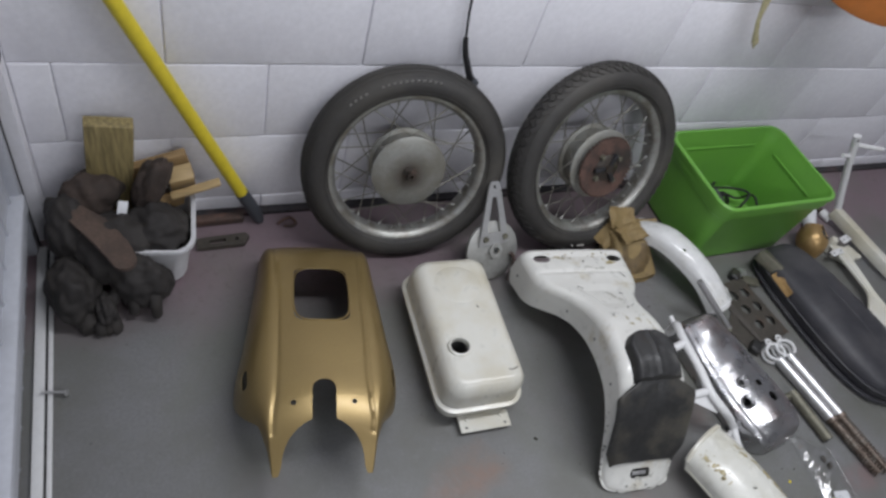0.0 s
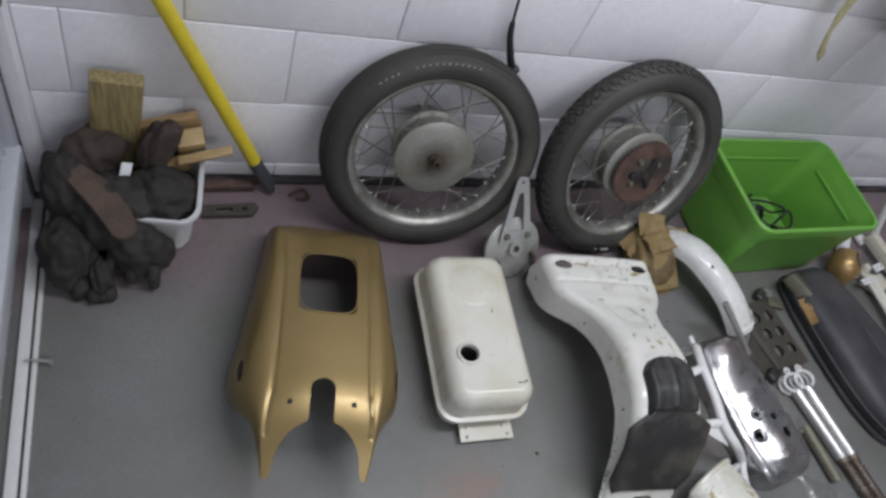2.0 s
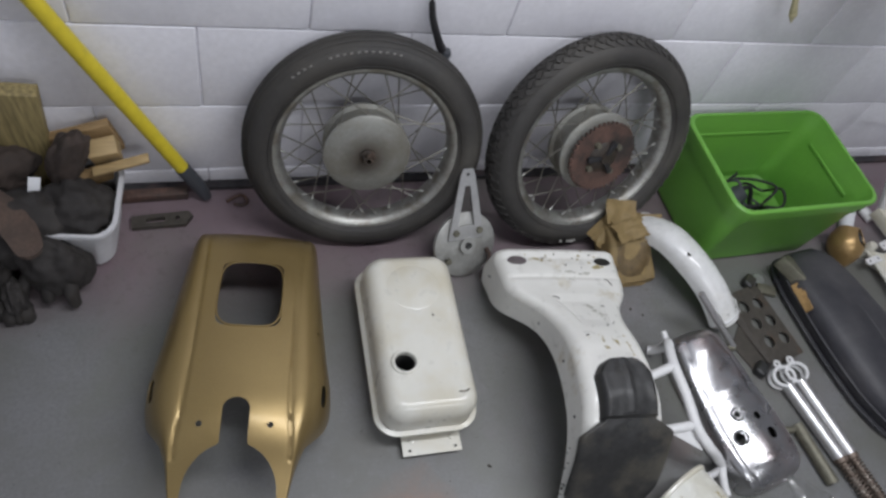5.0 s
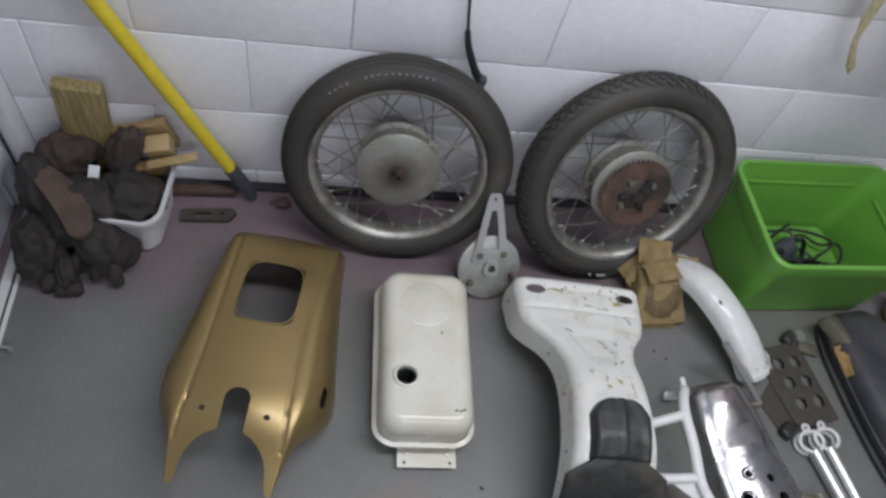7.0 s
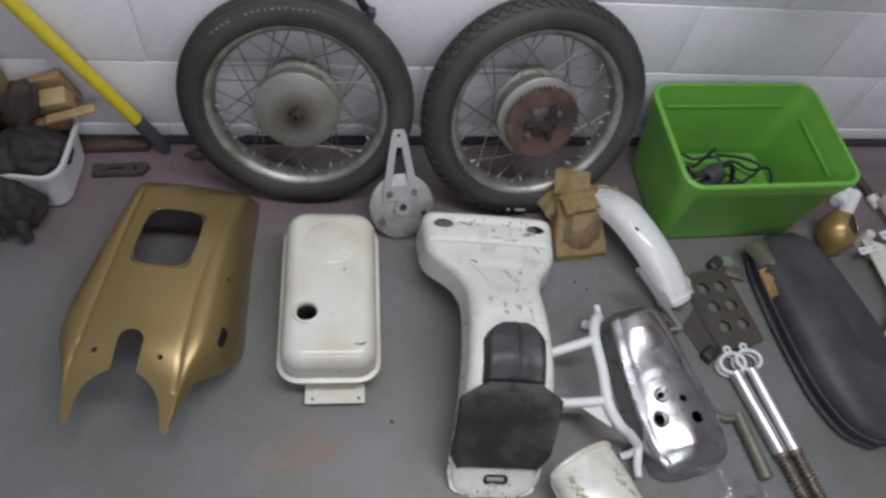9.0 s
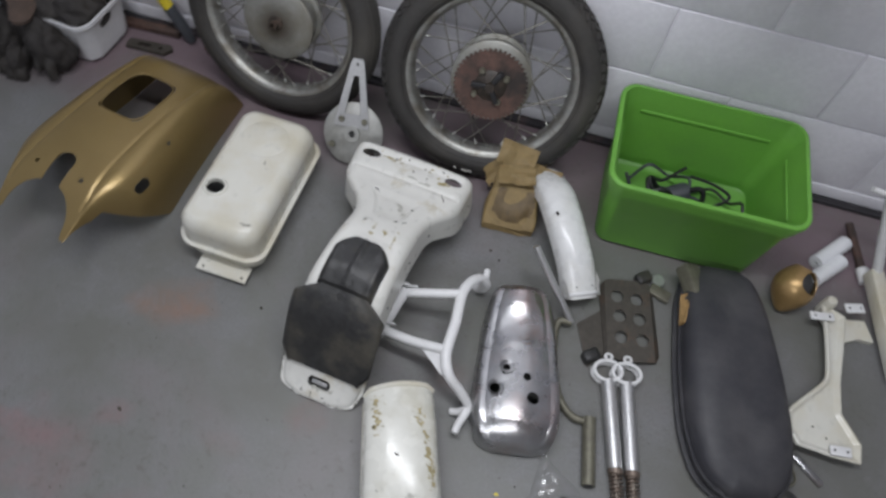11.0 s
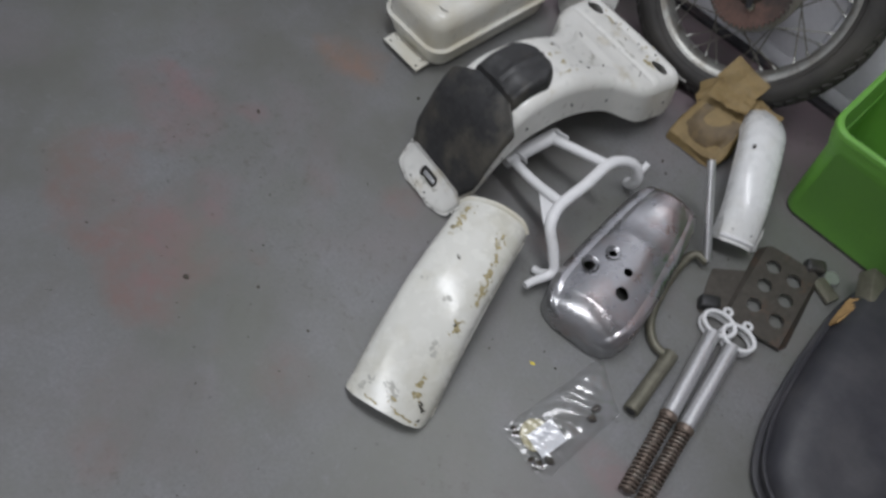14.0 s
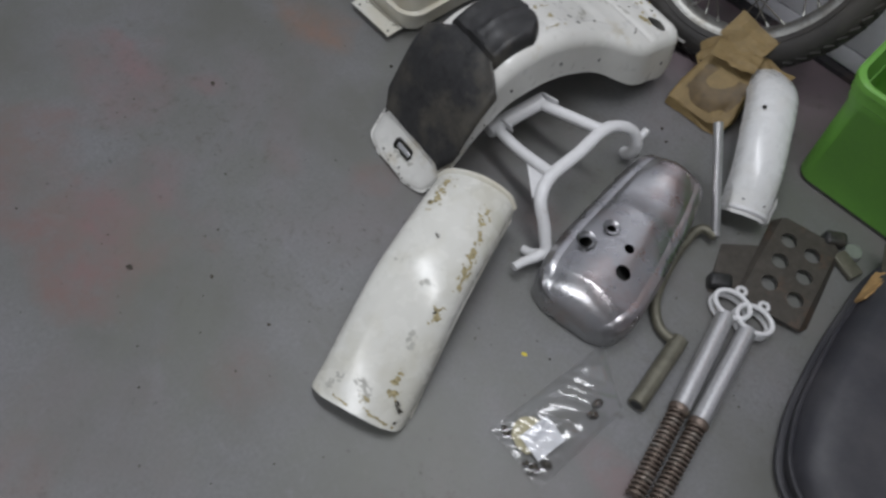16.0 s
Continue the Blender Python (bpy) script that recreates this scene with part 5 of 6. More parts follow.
def cover_at(n, s):
    """n across -1..1, s along; a domed pan with steep sides."""
    w = c_w(s) * 1.01
    rise = min(1, max(s + 0.212, 0) / 0.055, max(0.186 - s, 0) / 0.035)
    h = 0.034 + 0.044 * math.sqrt(1 - (1 - rise) ** 2) + 0.05 * max(s, 0)
    m = abs(n)
    if m < 0.6:
        x, z = (w - 0.022) * m / 0.6, h - 0.010 + 0.018 * (1 - (m / 0.6) ** 2) * rise
    elif m < 0.85:
        q = (m - 0.6) / 0.25 * math.pi / 2
        x, z = w - 0.022 + 0.022 * math.sin(q), h - 0.010 - 0.016 * (1 - math.cos(q))
    else:
        q = (m - 0.85) / 0.15
        x, z = w + 0.002 * q, (h - 0.026) * (1 - q) + 0.004 * q
    if m < 0.5 and 0.02 < s < 0.12:
        z -= 0.006 * math.sin((s - 0.02) / 0.10 * math.pi) * (1 - (m / 0.5) ** 2)
    z += (0.0022 + 0.004 * max(0, -0.08 - s) / 0.13) * noise.noise(Vector((x * 16 * (1 if n > 0 else -1), s * 14, 5.0))) * (1 if m < 0.7 else 0)
    return CV @ Vector((math.copysign(x, n), s, z))


def cover_cut(n, s):
    if abs(n) > 0.75:
        return 1
    p = CV.inverted() @ cover_at(n, s)
    return 8 * min(circle_cut(p.x, p.y, -0.051, -0.090, 0.0115), circle_cut(p.x, p.y, -0.029, -0.041, 0.008), circle_cut(p.x, p.y, 0.015, -0.059, 0.009), circle_cut(p.x, p.y, 0.029, -0.105, 0.0135))


part("shell", sheet(cover_at, -1, 1, -0.211, 0.185, 110, 160, cover_cut, 0.002), CHROME, cover)


def cover_end(z_flip):
    s = -0.211 if z_flip else 0.185
    bm = bmesh.new()
    top = [cover_at(-1 + 2 * k / 24, s) for k in range(25)]
    low = [Vector((p.x, p.y, 0.004)) for p in top]
    a = [bm.verts.new(p) for p in top]
    b = [bm.verts.new(p) for p in low]
    for k in range(24):
        bm.faces.new((a[k], a[k + 1], b[k + 1], b[k]))
    bmesh.ops.remove_doubles(bm, verts=bm.verts, dist=1e-5)
    return bm


part("end_wall", cover_end(True), CHROME, cover)
part("end_wall", cover_end(False), CHROME, cover)
bm = bmesh.new()
lathe(bm, [(0.018, 0.0), (0.0125, -0.004), (0.0115, -0.006)], CV @ pose(-0.051, -0.090, 0.0835), 24, caps=False)
lathe(bm, [(0.016, 0.0), (0.010, -0.004), (0.0085, -0.006)], CV @ pose(-0.029, -0.041, 0.0862), 24, caps=False)
part("dished_rims", bm, CHROME, cover)

# ---- white centre stand ----
STAND = around(1.06, -0.75, -0.012, 0.001, -0.5, (1.12, 0.97, 0.95))
stand = thing("centre_stand", (1.06, -0.75, 0), "white painted tubular steel centre stand", "stand")
H1, H2, J1, J2 = (0.950, -0.770, 0.085), (0.965, -0.672, 0.110), (1.086, -0.634, 0.136), (1.098, -0.784, 0.122)
bm = bmesh.new()
tube(bm, [(0.949, -0.777, 0.080), H1, H2, (0.967, -0.660, 0.114)], 0.0150, 14, 3)
pivot = part("pivot_tube", bm, WHITE, stand)
bm = bmesh.new()
d = (Vector((0.949, -0.777, 0.080)) - Vector(H1)).normalized()
tube(bm, [Vector((0.949, -0.777, 0.080)) + d * 0.0004, Vector((0.949, -0.777, 0.080)) + d * 0.0010], 0.0110, 14, 1, smooth=False)
part("bore", bm, DARKGAP, pivot)
for q, rz in (((0.962, -0.757, 0.098), 8), ((0.978, -0.656, 0.122), 14)):
    bm = bmesh.new()
    rbox(bm, pose(*q, 12, -8, rz), 0.034, 0.003, 0.024, 0.001)
    part("hinge_plate", bm, WHITE, stand)
bm = bmesh.new()
tube(bm, [H2, (1.03, -0.652, 0.124), J1], 0.0115, 12, 5)
part("leg", bm, WHITE, stand)
bm = bmesh.new()
tube(bm, [H1, (1.02, -0.778, 0.100), (1.094, -0.778, 0.120)], 0.0115, 12, 4)
part("leg", bm, WHITE, stand)
bm = bmesh.new()
tube(bm, [(1.160, -0.848, 0.058), (1.146, -0.842, 0.078), (1.117, -0.828, 0.110), J2, (1.094, -0.71, 0.130), J1, (1.093, -0.592, 0.127), (1.108, -0.562, 0.108), (1.122, -0.552, 0.075), (1.122, -0.550, 0.045), (1.112, -0.546, 0.024), (1.103, -0.542, 0.018)], 0.0115, 12, 6)
part("cross_leg", bm, WHITE, stand)
bm = bmesh.new()
tube(bm, [(1.119, -0.556, 0.085), (1.118, -0.538, 0.088), (1.116, -0.522, 0.092)], lambda k: 0.0085 - 0.002 * k, 10, 4)
part("toe", bm, WHITE, stand)
bm = bmesh.new()
tube(bm, [(1.156, -0.847, 0.064), (1.174, -0.858, 0.040), (1.173, -0.880, 0.033), (1.168, -0.905, 0.034), (1.166, -0.930, 0.036)], lambda k: 0.0113 - 0.0040 * k, 12, 6)
part("toe", bm, WHITE, stand)
bm = bmesh.new()
tube(bm, [(1.172, -0.868, 0.032), (1.158, -0.874, 0.018), (1.144, -0.877, 0.011)], 0.0090, 10, 5)
part("foot", bm, WHITE, stand)


def gusset_at(u, v):
    a, b, c = Vector((1.028, -0.772, 0.100)), Vector((1.090, -0.778, 0.118)), Vector((1.106, -0.835, 0.100))
    return a.lerp(b, u) + (c - a.lerp(b, u)) * v * 0.97


part("gusset", sheet(gusset_at, 0, 1, 0, 1, 8, 8, None, 0.003), WHITE, stand)

# ---- shock absorbers ----
def shock(name, ring, mid, end):
    ob = thing(name, (mid[0], mid[1], 0), "silver and rust shock absorber with coil spring", "shock absorber", "pair of shock absorbers")
    ring, mid, end = Vector(ring), Vector(mid), Vector(end)
    d = (mid - ring).normalized()
    bm = bmesh.new()
    tube(bm, [ring + d * 0.022, mid], 0.0165, 20, 1, smooth=False)
    part("tube", bm, STEEL, ob, "smooth silver sleeve")
    side = Vector((-d.y, d.x, 0))
    for z in (0.010, -0.010):
        bm = bmesh.new()
        tube(bm, [ring + side * (0.033 * math.cos(a)) - d * (0.026 * math.sin(a)) + Vector((0, 0, z)) for a in (2 * math.pi * k / 24 for k in range(24))], 0.0048, 8, 1, True)
        part("mounting_ring", bm, WHITE, ob, "pale flat clamp ring")
    bm = bmesh.new()
    tube(bm, [ring - d * 0.036 + side * 0.004 + Vector((0, 0, 0.010)) + (side * math.cos(a) - d * math.sin(a)) * 0.008 for a in (2 * math.pi * k / 12 for k in range(12))], 0.0038, 6, 1, True)
    part("lug", bm, WHITE, ob)
    dd = (end - mid).normalized()
    bm = bmesh.new()
    tube(bm, [mid, end], 0.0085, 12, 1, smooth=False)
    part("rod", bm, SPRING, ob)
    length = (end - mid).length
    o = dd.orthogonal().normalized()
    o2 = dd.cross(o)
    bm = bmesh.new()
    turns = int(length / 0.0088)
    tube(bm, [mid + dd * (length * k / (turns * 12)) + (o * math.cos(k * math.pi / 6) + o2 * math.sin(k * math.pi / 6)) * 0.0135 for k in range(turns * 12 + 1)], 0.0027, 6, 1, smooth=False)
    part("spring", bm, SPRING, ob, "rusty coil spring")
    bm = bmesh.new()
    lathe(bm, [(0.0, 0.0), (0.016, 0.0), (0.018, 0.005), (0.016, 0.012), (0.0, 0.012)], Matrix.Translation(mid) @ dd.to_track_quat("Z", "Y").to_matrix().to_4x4(), 20)
    part("collar", bm, SPRING, ob)
    return ob


STAND = around(1.50, -0.80, 0.0135, 0.015, 1.3, (1.02, 0.97, 1.0))
shock("shock_absorber", (1.455, -0.660, 0.020), (1.515, -0.886, 0.018), (1.560, -1.062, 0.018))
shock("shock_absorber", (1.499, -0.652, 0.020), (1.552, -0.880, 0.018), (1.594, -1.062, 0.018))

# ---- kick lever ----
STAND = around(1.38, -0.70, 0.001, 0.016, 0, (1.04, 0.98, 1.05))
lever = thing("kick_lever", (1.34, -0.65, 0), "bare steel kick lever with a bent shaft", "lever")
bm = bmesh.new()
tube(bm, [(1.212, -0.474, 0.150), (1.350, -0.570, 0.024)], 0.0085, 12, 1, smooth=False)
part("pedal_pin", bm, STEEL, lever)
bm = bmesh.new()
tube(bm, [(1.352, -0.572, 0.024), (1.322, -0.578, 0.018), (1.326, -0.64, 0.012), (1.350, -0.723, 0.011), (1.376, -0.775, 0.011), (1.412, -0.803, 0.012), (1.446, -0.800, 0.013)], 0.0092, 12, 6)
part("shaft", bm, OLIVE, lever)
bm = bmesh.new()
tube(bm, [(1.446, -0.792, 0.015), (1.477, -0.946, 0.015)], 0.0150, 18, 1, smooth=False)
sleeve = part("sleeve", bm, OLIVE, lever, "grimy olive tube")
bm = bmesh.new()
tube(bm, [(1.4771, -0.9463, 0.015), (1.4774, -0.9476, 0.015)], 0.0105, 14, 1, smooth=False)
part("bore", bm, DARKGAP, sleeve)

# ---- clear plastic bag with small parts ----
STAND = around(1.42, -1.03, -0.002, 0.004, 0.7, (0.98, 1.05, 1.0))
pouch = thing("plastic_bag", (1.42, -1.03, 0), "clear crinkled plastic bag with a paper slip inside", "plastic bag")


def film_at(u, v):
    a = Vector((1.372, -0.900, 0)).lerp(Vector((1.357, -1.142, 0)), v)
    b = Vector((1.476, -0.955, 0)).lerp(Vector((1.480, -1.145, 0)), v)
    p = a.lerp(b, u)
    z = 0.016 * (math.sin(math.pi * u) * math.sin(math.pi * min(v * 1.1, 1))) ** 0.5 if 0 < u < 1 and 0 < v < 0.909 else 0
    q = Vector((p.x * 45, p.y * 45, 0))
    w = Vector(((p.x * 0.8 + p.y * 0.6) * 26, (p.y * 0.8 - p.x * 0.6) * 80, 3))
    z += (0.010 * abs(noise.noise(w * 0.55)) + 0.005 * abs(noise.noise(q * 0.6))) * min(1, 6 * min(u, 1 - u) + 0.15)
    return p + Vector((0, 0, 0.006 + z))


part("film", sheet(film_at, 0, 1, 0, 1, 34, 64, None, 0), FILM, pouch, angle=25)
bm = bmesh.new()
tube(bm, [film_at(u, 0.0) for u in (0, 0.25, 0.5, 0.75, 1)] + [film_at(1, v) for v in (0.2, 0.4, 0.6, 0.8, 1)] + [film_at(u, 1) for u in (0.75, 0.5, 0.25, 0)] + [film_at(0, v) for v in (0.8, 0.6, 0.4, 0.2)], 0.0009, 5, 3, True)
part("sealed_edge", bm, FILM, pouch)
bm = bmesh.new()
lump(bm, pose(1.406, -1.100, 0.006, 0, 0, 0), 0.032, 0.030, 0.003, 4, 0.1, 2, 2)
part("gasket", bm, ROPE, pouch, "yellowed round gasket")
bm = bmesh.new()
rbox(bm, pose(1.424, -1.090, 0.0115, 2, 2, -4), 0.050, 0.056, 0.0008, 0)
part("slip", bm, PAPER, pouch, "white paper slip")
bm = bmesh.new()
for k in range(5):
    rbox(bm, pose(1.424, -1.090, 0.0115, 2, 2, -4) @ pose(-0.020 + 0.004 * k, 0.002, 0.0007), 0.0010, 0.040 - 0.008 * (k % 3), 0.0004, 0)
part("print_bars", bm, INK, pouch)
random.seed(5)
for k in range(11):
    bm = bmesh.new()
    x, y = (1.440, -0.985) if k < 3 else (1.448, -1.122) if k < 9 else (1.385, -1.120)
    lump(bm, pose(x + random.uniform(-0.016, 0.012), y + random.uniform(-0.014, 0.014), 0.006, 0, 0, random.uniform(0, 90)), random.uniform(0.005, 0.010), random.uniform(0.004, 0.008), 0.005, k, 0.4, 2, 2)
    part("fitting", bm, BRONZE, pouch, "small dark metal fitting")

# ---- yellow handle ----
STAND = ROOM
pole = thing("broom_handle", (0.20, -0.03, 0), "yellow painted pole leaning against the block wall", "pole")
bm = bmesh.new()
tube(bm, [(0.168, -0.040, 0.108), (-0.265, -0.020, 1.07)], 0.0165, 16, 1, smooth=False)
part("shaft", bm, YELLOW, pole)
bm = bmesh.new()
tube(bm, [(0.212, -0.046, 0.008), (0.198, -0.043, 0.045), (0.168, -0.040, 0.108), (0.162, -0.040, 0.120)], lambda k: 0.013 + 0.005 * min(k * 3, 1), 16, 5)
part("socket", bm, GREYPLASTIC, pole, "dark grey plastic socket")

# ---- wood and tub in the corner ----
bm = bmesh.new()
rbox(bm, pose(-0.143, -0.045, 0.200, 4, 5, 0), 0.100, 0.034, 0.39, 0.003)
solo("pine_board", bm, BOARD, "short treated pine board standing against the wall", "board", (-0.14, -0.04, 0.0))

STAND = ROOM @ around(-0.36, 0, 0.277, 0, 0, (0.88, 1, 1))
tub = thing("white_tub", (-0.36, -0.13, 0), "white plastic tub filled with wood offcuts and gloves", "tub")
TB = pose(-0.362, -0.132, 0, 0, 0, -6) @ Matrix.Diagonal((1.02, 1.05, 1.25, 1))
rings = [rounded_ring(hx, hy, r, z) for hx, hy, r, z in ((0.095, 0.075, 0.035, 0.003), (0.108, 0.085, 0.04, 0.012), (0.126, 0.097, 0.045, 0.112), (0.138, 0.105, 0.05, 0.118),
                                                         (0.138, 0.105, 0.05, 0.126), (0.126, 0.096, 0.044, 0.124), (0.112, 0.086, 0.04, 0.02), (0.09, 0.07, 0.03, 0.012))]
part("bowl", stack(bmesh.new(), rings, TB), TUBWHITE, tub)
for x, y, z, rx, ry, rz, sx, sy, sz, mt, lb in ((-0.305, -0.030, 0.205, 8, -14, 3, 0.170, 0.020, 0.100, OFFCUT, "orange-brown sawn plank end standing in the tub"),
                                                (-0.250, -0.066, 0.218, 24, -8, 6, 0.066, 0.040, 0.060, PINE, "pale sawn pine block in the tub"),
                                                (-0.215, -0.098, 0.206, 10, -14, 4, 0.135, 0.022, 0.009, PINE, "thin pale pine stick lying across the tub"),
                                                (-0.300, -0.085, 0.150, 0, 12, 30, 0.12, 0.03, 0.03, OFFCUT, "short orange-brown offcut down in the tub")):
    bm = bmesh.new()
    rbox(bm, pose(x, y, z, rx, ry, rz), sx, sy, sz, 0.002)
    solo("wood_offcut", bm, mt, lb, "wood", (x, y, z), "wood offcuts")

random.seed(3)
heap = (("work_glove", -0.325, -0.100, 0.235, 8, 28, 20, 0.042, 0.036, 0.085, BROWNCLOTH, "dark brown leather glove stuffed into the tub", "glove"),
        ("work_glove", -0.320, -0.165, 0.145, 10, 10, 0, 0.085, 0.065, 0.060, CLOTH, "black crumpled work glove on the pile", "glove"),
        ("work_boot", -0.530, -0.140, 0.125, 0, -8, 20, 0.066, 0.085, 0.120, CLOTH, "black leather boot standing in the corner", "boot"),
        ("work_boot", -0.535, -0.270, 0.075, 0, 0, 15, 0.064, 0.075, 0.078, CLOTH, "black leather boot toe on the floor", "boot"),
        ("work_glove", -0.380, -0.262, 0.082, 0, 0, -10, 0.080, 0.056, 0.082, CLOTH, "black glove flopped over the tub edge", "glove"),
        ("work_glove", -0.468, -0.315, 0.045, 15, 0, 10, 0.026, 0.040, 0.048, CLOTH, "black glove finger hanging to the floor", "glove"),
        ("dark_cloth", -0.430, -0.185, 0.125, 0, 10, 0, 0.105, 0.085, 0.075, CLOTH, "dark crumpled cloth on top of the pile", "cloth"),
        ("dark_cloth", -0.480, -0.085, 0.190, 0, 0, 10, 0.080, 0.045, 0.060, BROWNCLOTH, "dark brown cloth folded against the board", "cloth"))
for k, (nm, x, y, z, rx, ry, rz, sx, sy, sz, mt, lb, ct) in enumerate(heap):
    bm = bmesh.new()
    m = pose(x, y, z, rx, ry, rz)
    lump(bm, m, sx, sy, sz, k, 0.20, 1.3, 5)
    if nm == "work_glove" and k > 1:
        for i in range(3):
            off = (i - 1.2) * 0.55
            p0 = m @ Vector((sx * off, -sy * 0.5, -sz * 0.1))
            p1 = m @ Vector((sx * off * 1.2, -sy * 0.90, -sz * (0.25 + 0.1 * (i % 2))))
            p2 = m @ Vector((sx * off * 1.3, -sy * 1.02, -sz * (0.5 + 0.12 * (i % 3))))
            tube(bm, [p0, p1, p2], lambda q: 0.018 - 0.004 * q, 10, 6)
    if nm == "work_boot":
        tube(bm, [m @ Vector((0, -sy * 0.3, -sz * 0.6)), m @ Vector((0.01, -sy * 0.8, -sz * 0.70)), m @ Vector((0.012, -sy * 1.1, -sz * 0.72))], lambda q: 0.036 - 0.010 * q * q, 16, 6)
    inv = m.inverted()
    for v in bm.verts:
        p, q = v.co, inv @ v.co
        fold = math.sin((q.x / sx + 0.4 * q.z / sz) * 8 + 3 * noise.noise(p * 12)) if nm != "work_boot" else 0.4 * noise.noise(p * 20)
        v.co += (p - Vector((x, y, z))).normalized() * (0.0026 * fold + 0.007 * noise.noise(p * 11) + 0.0015 * abs(noise.noise(p * 40)))
        v.co.z = max(v.co.z, 0.002)
    solo(nm, bm, mt, lb, ct, (x, y, 0.002), "pile in the corner", angle=70)
bm = bmesh.new()


def sole_at(x, y):
    return pose(-0.452, -0.225, 0.212, 6, 8, 40) @ Vector((x, y, 0.008 * math.sin(y * 22) - 5 * x * x))


def sole_cut(x, y):
    d = min(math.hypot((x - cx) / r, (y - cy) / r) * 0.03 - 0.03 for cx, cy, r in [(0.010 * math.sin(k / 3), -0.075 + 0.0125 * k, 0.030 + 0.008 * math.sin(k * 0.30)) for k in range(13)])
    return -d


solo("suede_sole", sheet(sole_at, -0.06, 0.06, -0.13, 0.13, 36, 70, sole_cut, 0.010), BROWNSOLE, "brown suede insole lying over the black pile", "insole", (-0.452, -0.225, 0.19))
bm = bmesh.new()
rbox(bm, pose(-0.404, -0.140, 0.196, -24, 20, 10), 0.026, 0.003, 0.042, 0.001)
solo("paper_tag", bm, PAPER, "small white paper tag among the gloves", "tag", (-0.405, -0.125, 0.19))

# ---- small things along the wall foot ----
STAND = ROOM @ pose(0.28, -0.012, 0)
BARP = [(-0.068, -0.014), (0.050, -0.018), (0.068, 0.004), (0.060, 0.016), (-0.066, 0.016)]


def bar_at(x, y):
    return pose(-0.172, -0.100, 0.010, 0, 0, 4) @ Vector((x, y, 0.004))


solo("slotted_bracket", sheet(bar_at, -0.072, 0.072, -0.02, 0.02, 60, 18, lambda x, y: min(-poly_cut(x, y, BARP) + 0.002, box_cut(x, y, -0.015, 0, 0.022, 0.0065, 0.006), circle_cut(x, y, 0.035, 0, 0.006)), 0.012), PLATE,
     "dark steel slotted bracket lying on the floor", "bracket", (-0.172, -0.10, 0.0))
bm = bmesh.new()
rbox(bm, pose(-0.205, -0.026, 0.014, 0, 0, 2), 0.19, 0.026, 0.024, 0.004)
solo("steel_bar", bm, RUST, "rusty dark bar lying at the wall foot", "bar", (-0.205, -0.026, 0))
bm = bmesh.new()
tube(bm, [(-0.02, -0.050, 0.006), (0.015, -0.032, 0.008), (0.030, -0.050, 0.006), (0.018, -0.062, 0.005), (-0.005, -0.058, 0.005)], 0.0045, 8, 5)
solo("bent_hook", bm, RUST, "rusty bent steel hook on the floor", "hook", (0.005, -0.05, 0))

# ---- hanging cable ----
STAND = ROOM
lead = thing("power_lead", (0.70, -0.02, 0.45), "black lead with a plug hanging down the wall", "cable")
bm = bmesh.new()
tube(bm, [(0.66, -0.016, 1.9), (0.655, -0.016, 1.3), (0.658, -0.016, 0.90), (0.668, -0.018, 0.70), (0.686, -0.020, 0.58)], 0.0035, 8, 8)
part("flex", bm, CABLE, lead)
bm = bmesh.new()
tube(bm, [(0.682, -0.020, 0.600), (0.692, -0.022, 0.560), (0.716, -0.024, 0.505), (0.730, -0.024, 0.480)], lambda k: 0.0065 + 0.004 * k, 12, 5)
part("plug", bm, CABLE, lead)
bm = bmesh.new()
rbox(bm, pose(0.742, -0.020, 0.462, 0, 12, 0), 0.020, 0.022, 0.028, 0.004)
part("socket_end", bm, GREYPLASTIC, lead)

# ---- hanging rag and orange tub above ----
STAND = ROOM @ pose(0.305, 0, -0.035)


def rag_at(a, v):
    r = 0.013 + 0.006 * math.sin(v * 5 + 1) + 0.005 * noise.noise(Vector((math.cos(a), math.sin(a), v * 5)))
    r *= 1.0 if v < 0.93 else max(0.15, (1 - v) / 0.07)
    c = Vector((1.150, -0.05, 0.96)).lerp(Vector((1.268, -0.05, 0.645)), v) + Vector((0.010 * math.sin(v * 7), 0, 0))
    return c + Vector((r * math.cos(a), r * 0.7 * math.sin(a), 0.3 * r * math.cos(a)))


solo("hanging_rag", sheet(rag_at, 0, 2 * math.pi, 0, 1, 24, 60, None, 0), ROPE, "pale twisted rag hanging against the wall", "rag", (1.15, -0.05, 0.96))
shelf = thing("wall_hook", (1.38, 0.0, 1.06), "steel hook rail on the wall holding the tub and rag", "hook")
bm = bmesh.new()
rbox(bm, pose(1.28, -0.012, 1.00), 0.36, 0.024, 0.03, 0.003)
part("rail", bm, STEEL, shelf)
for x in (1.15, 1.365):
    bm = bmesh.new()
    tube(bm, [(x, -0.02, 1.00), (x, -0.055, 0.985), (x, -0.065, 0.955), (x, -0.05, 0.94)], 0.005, 8, 5)
    part("hook", bm, STEEL, shelf)
STAND = ROOM @ pose(1.735, -0.15, 0.825) @ Matrix.Diagonal((1.3, 1.1, 1.0, 1)) @ pose(-1.372, 0.145, -0.832)
otub = thing("orange_tub", (1.372, -0.145, 0.832), "orange plastic tub hanging on the wall", "tub")
bm = bmesh.new()
lathe(bm, [(0.0, 0.0), (0.085, 0.0), (0.100, 0.006), (0.106, 0.02), (0.122, 0.16), (0.128, 0.165), (0.124, 0.17), (0.116, 0.16), (0.10, 0.02), (0.0, 0.012)], pose(1.372, -0.145, 0.832), 48)
part("bowl", bm, ORANGE, otub)

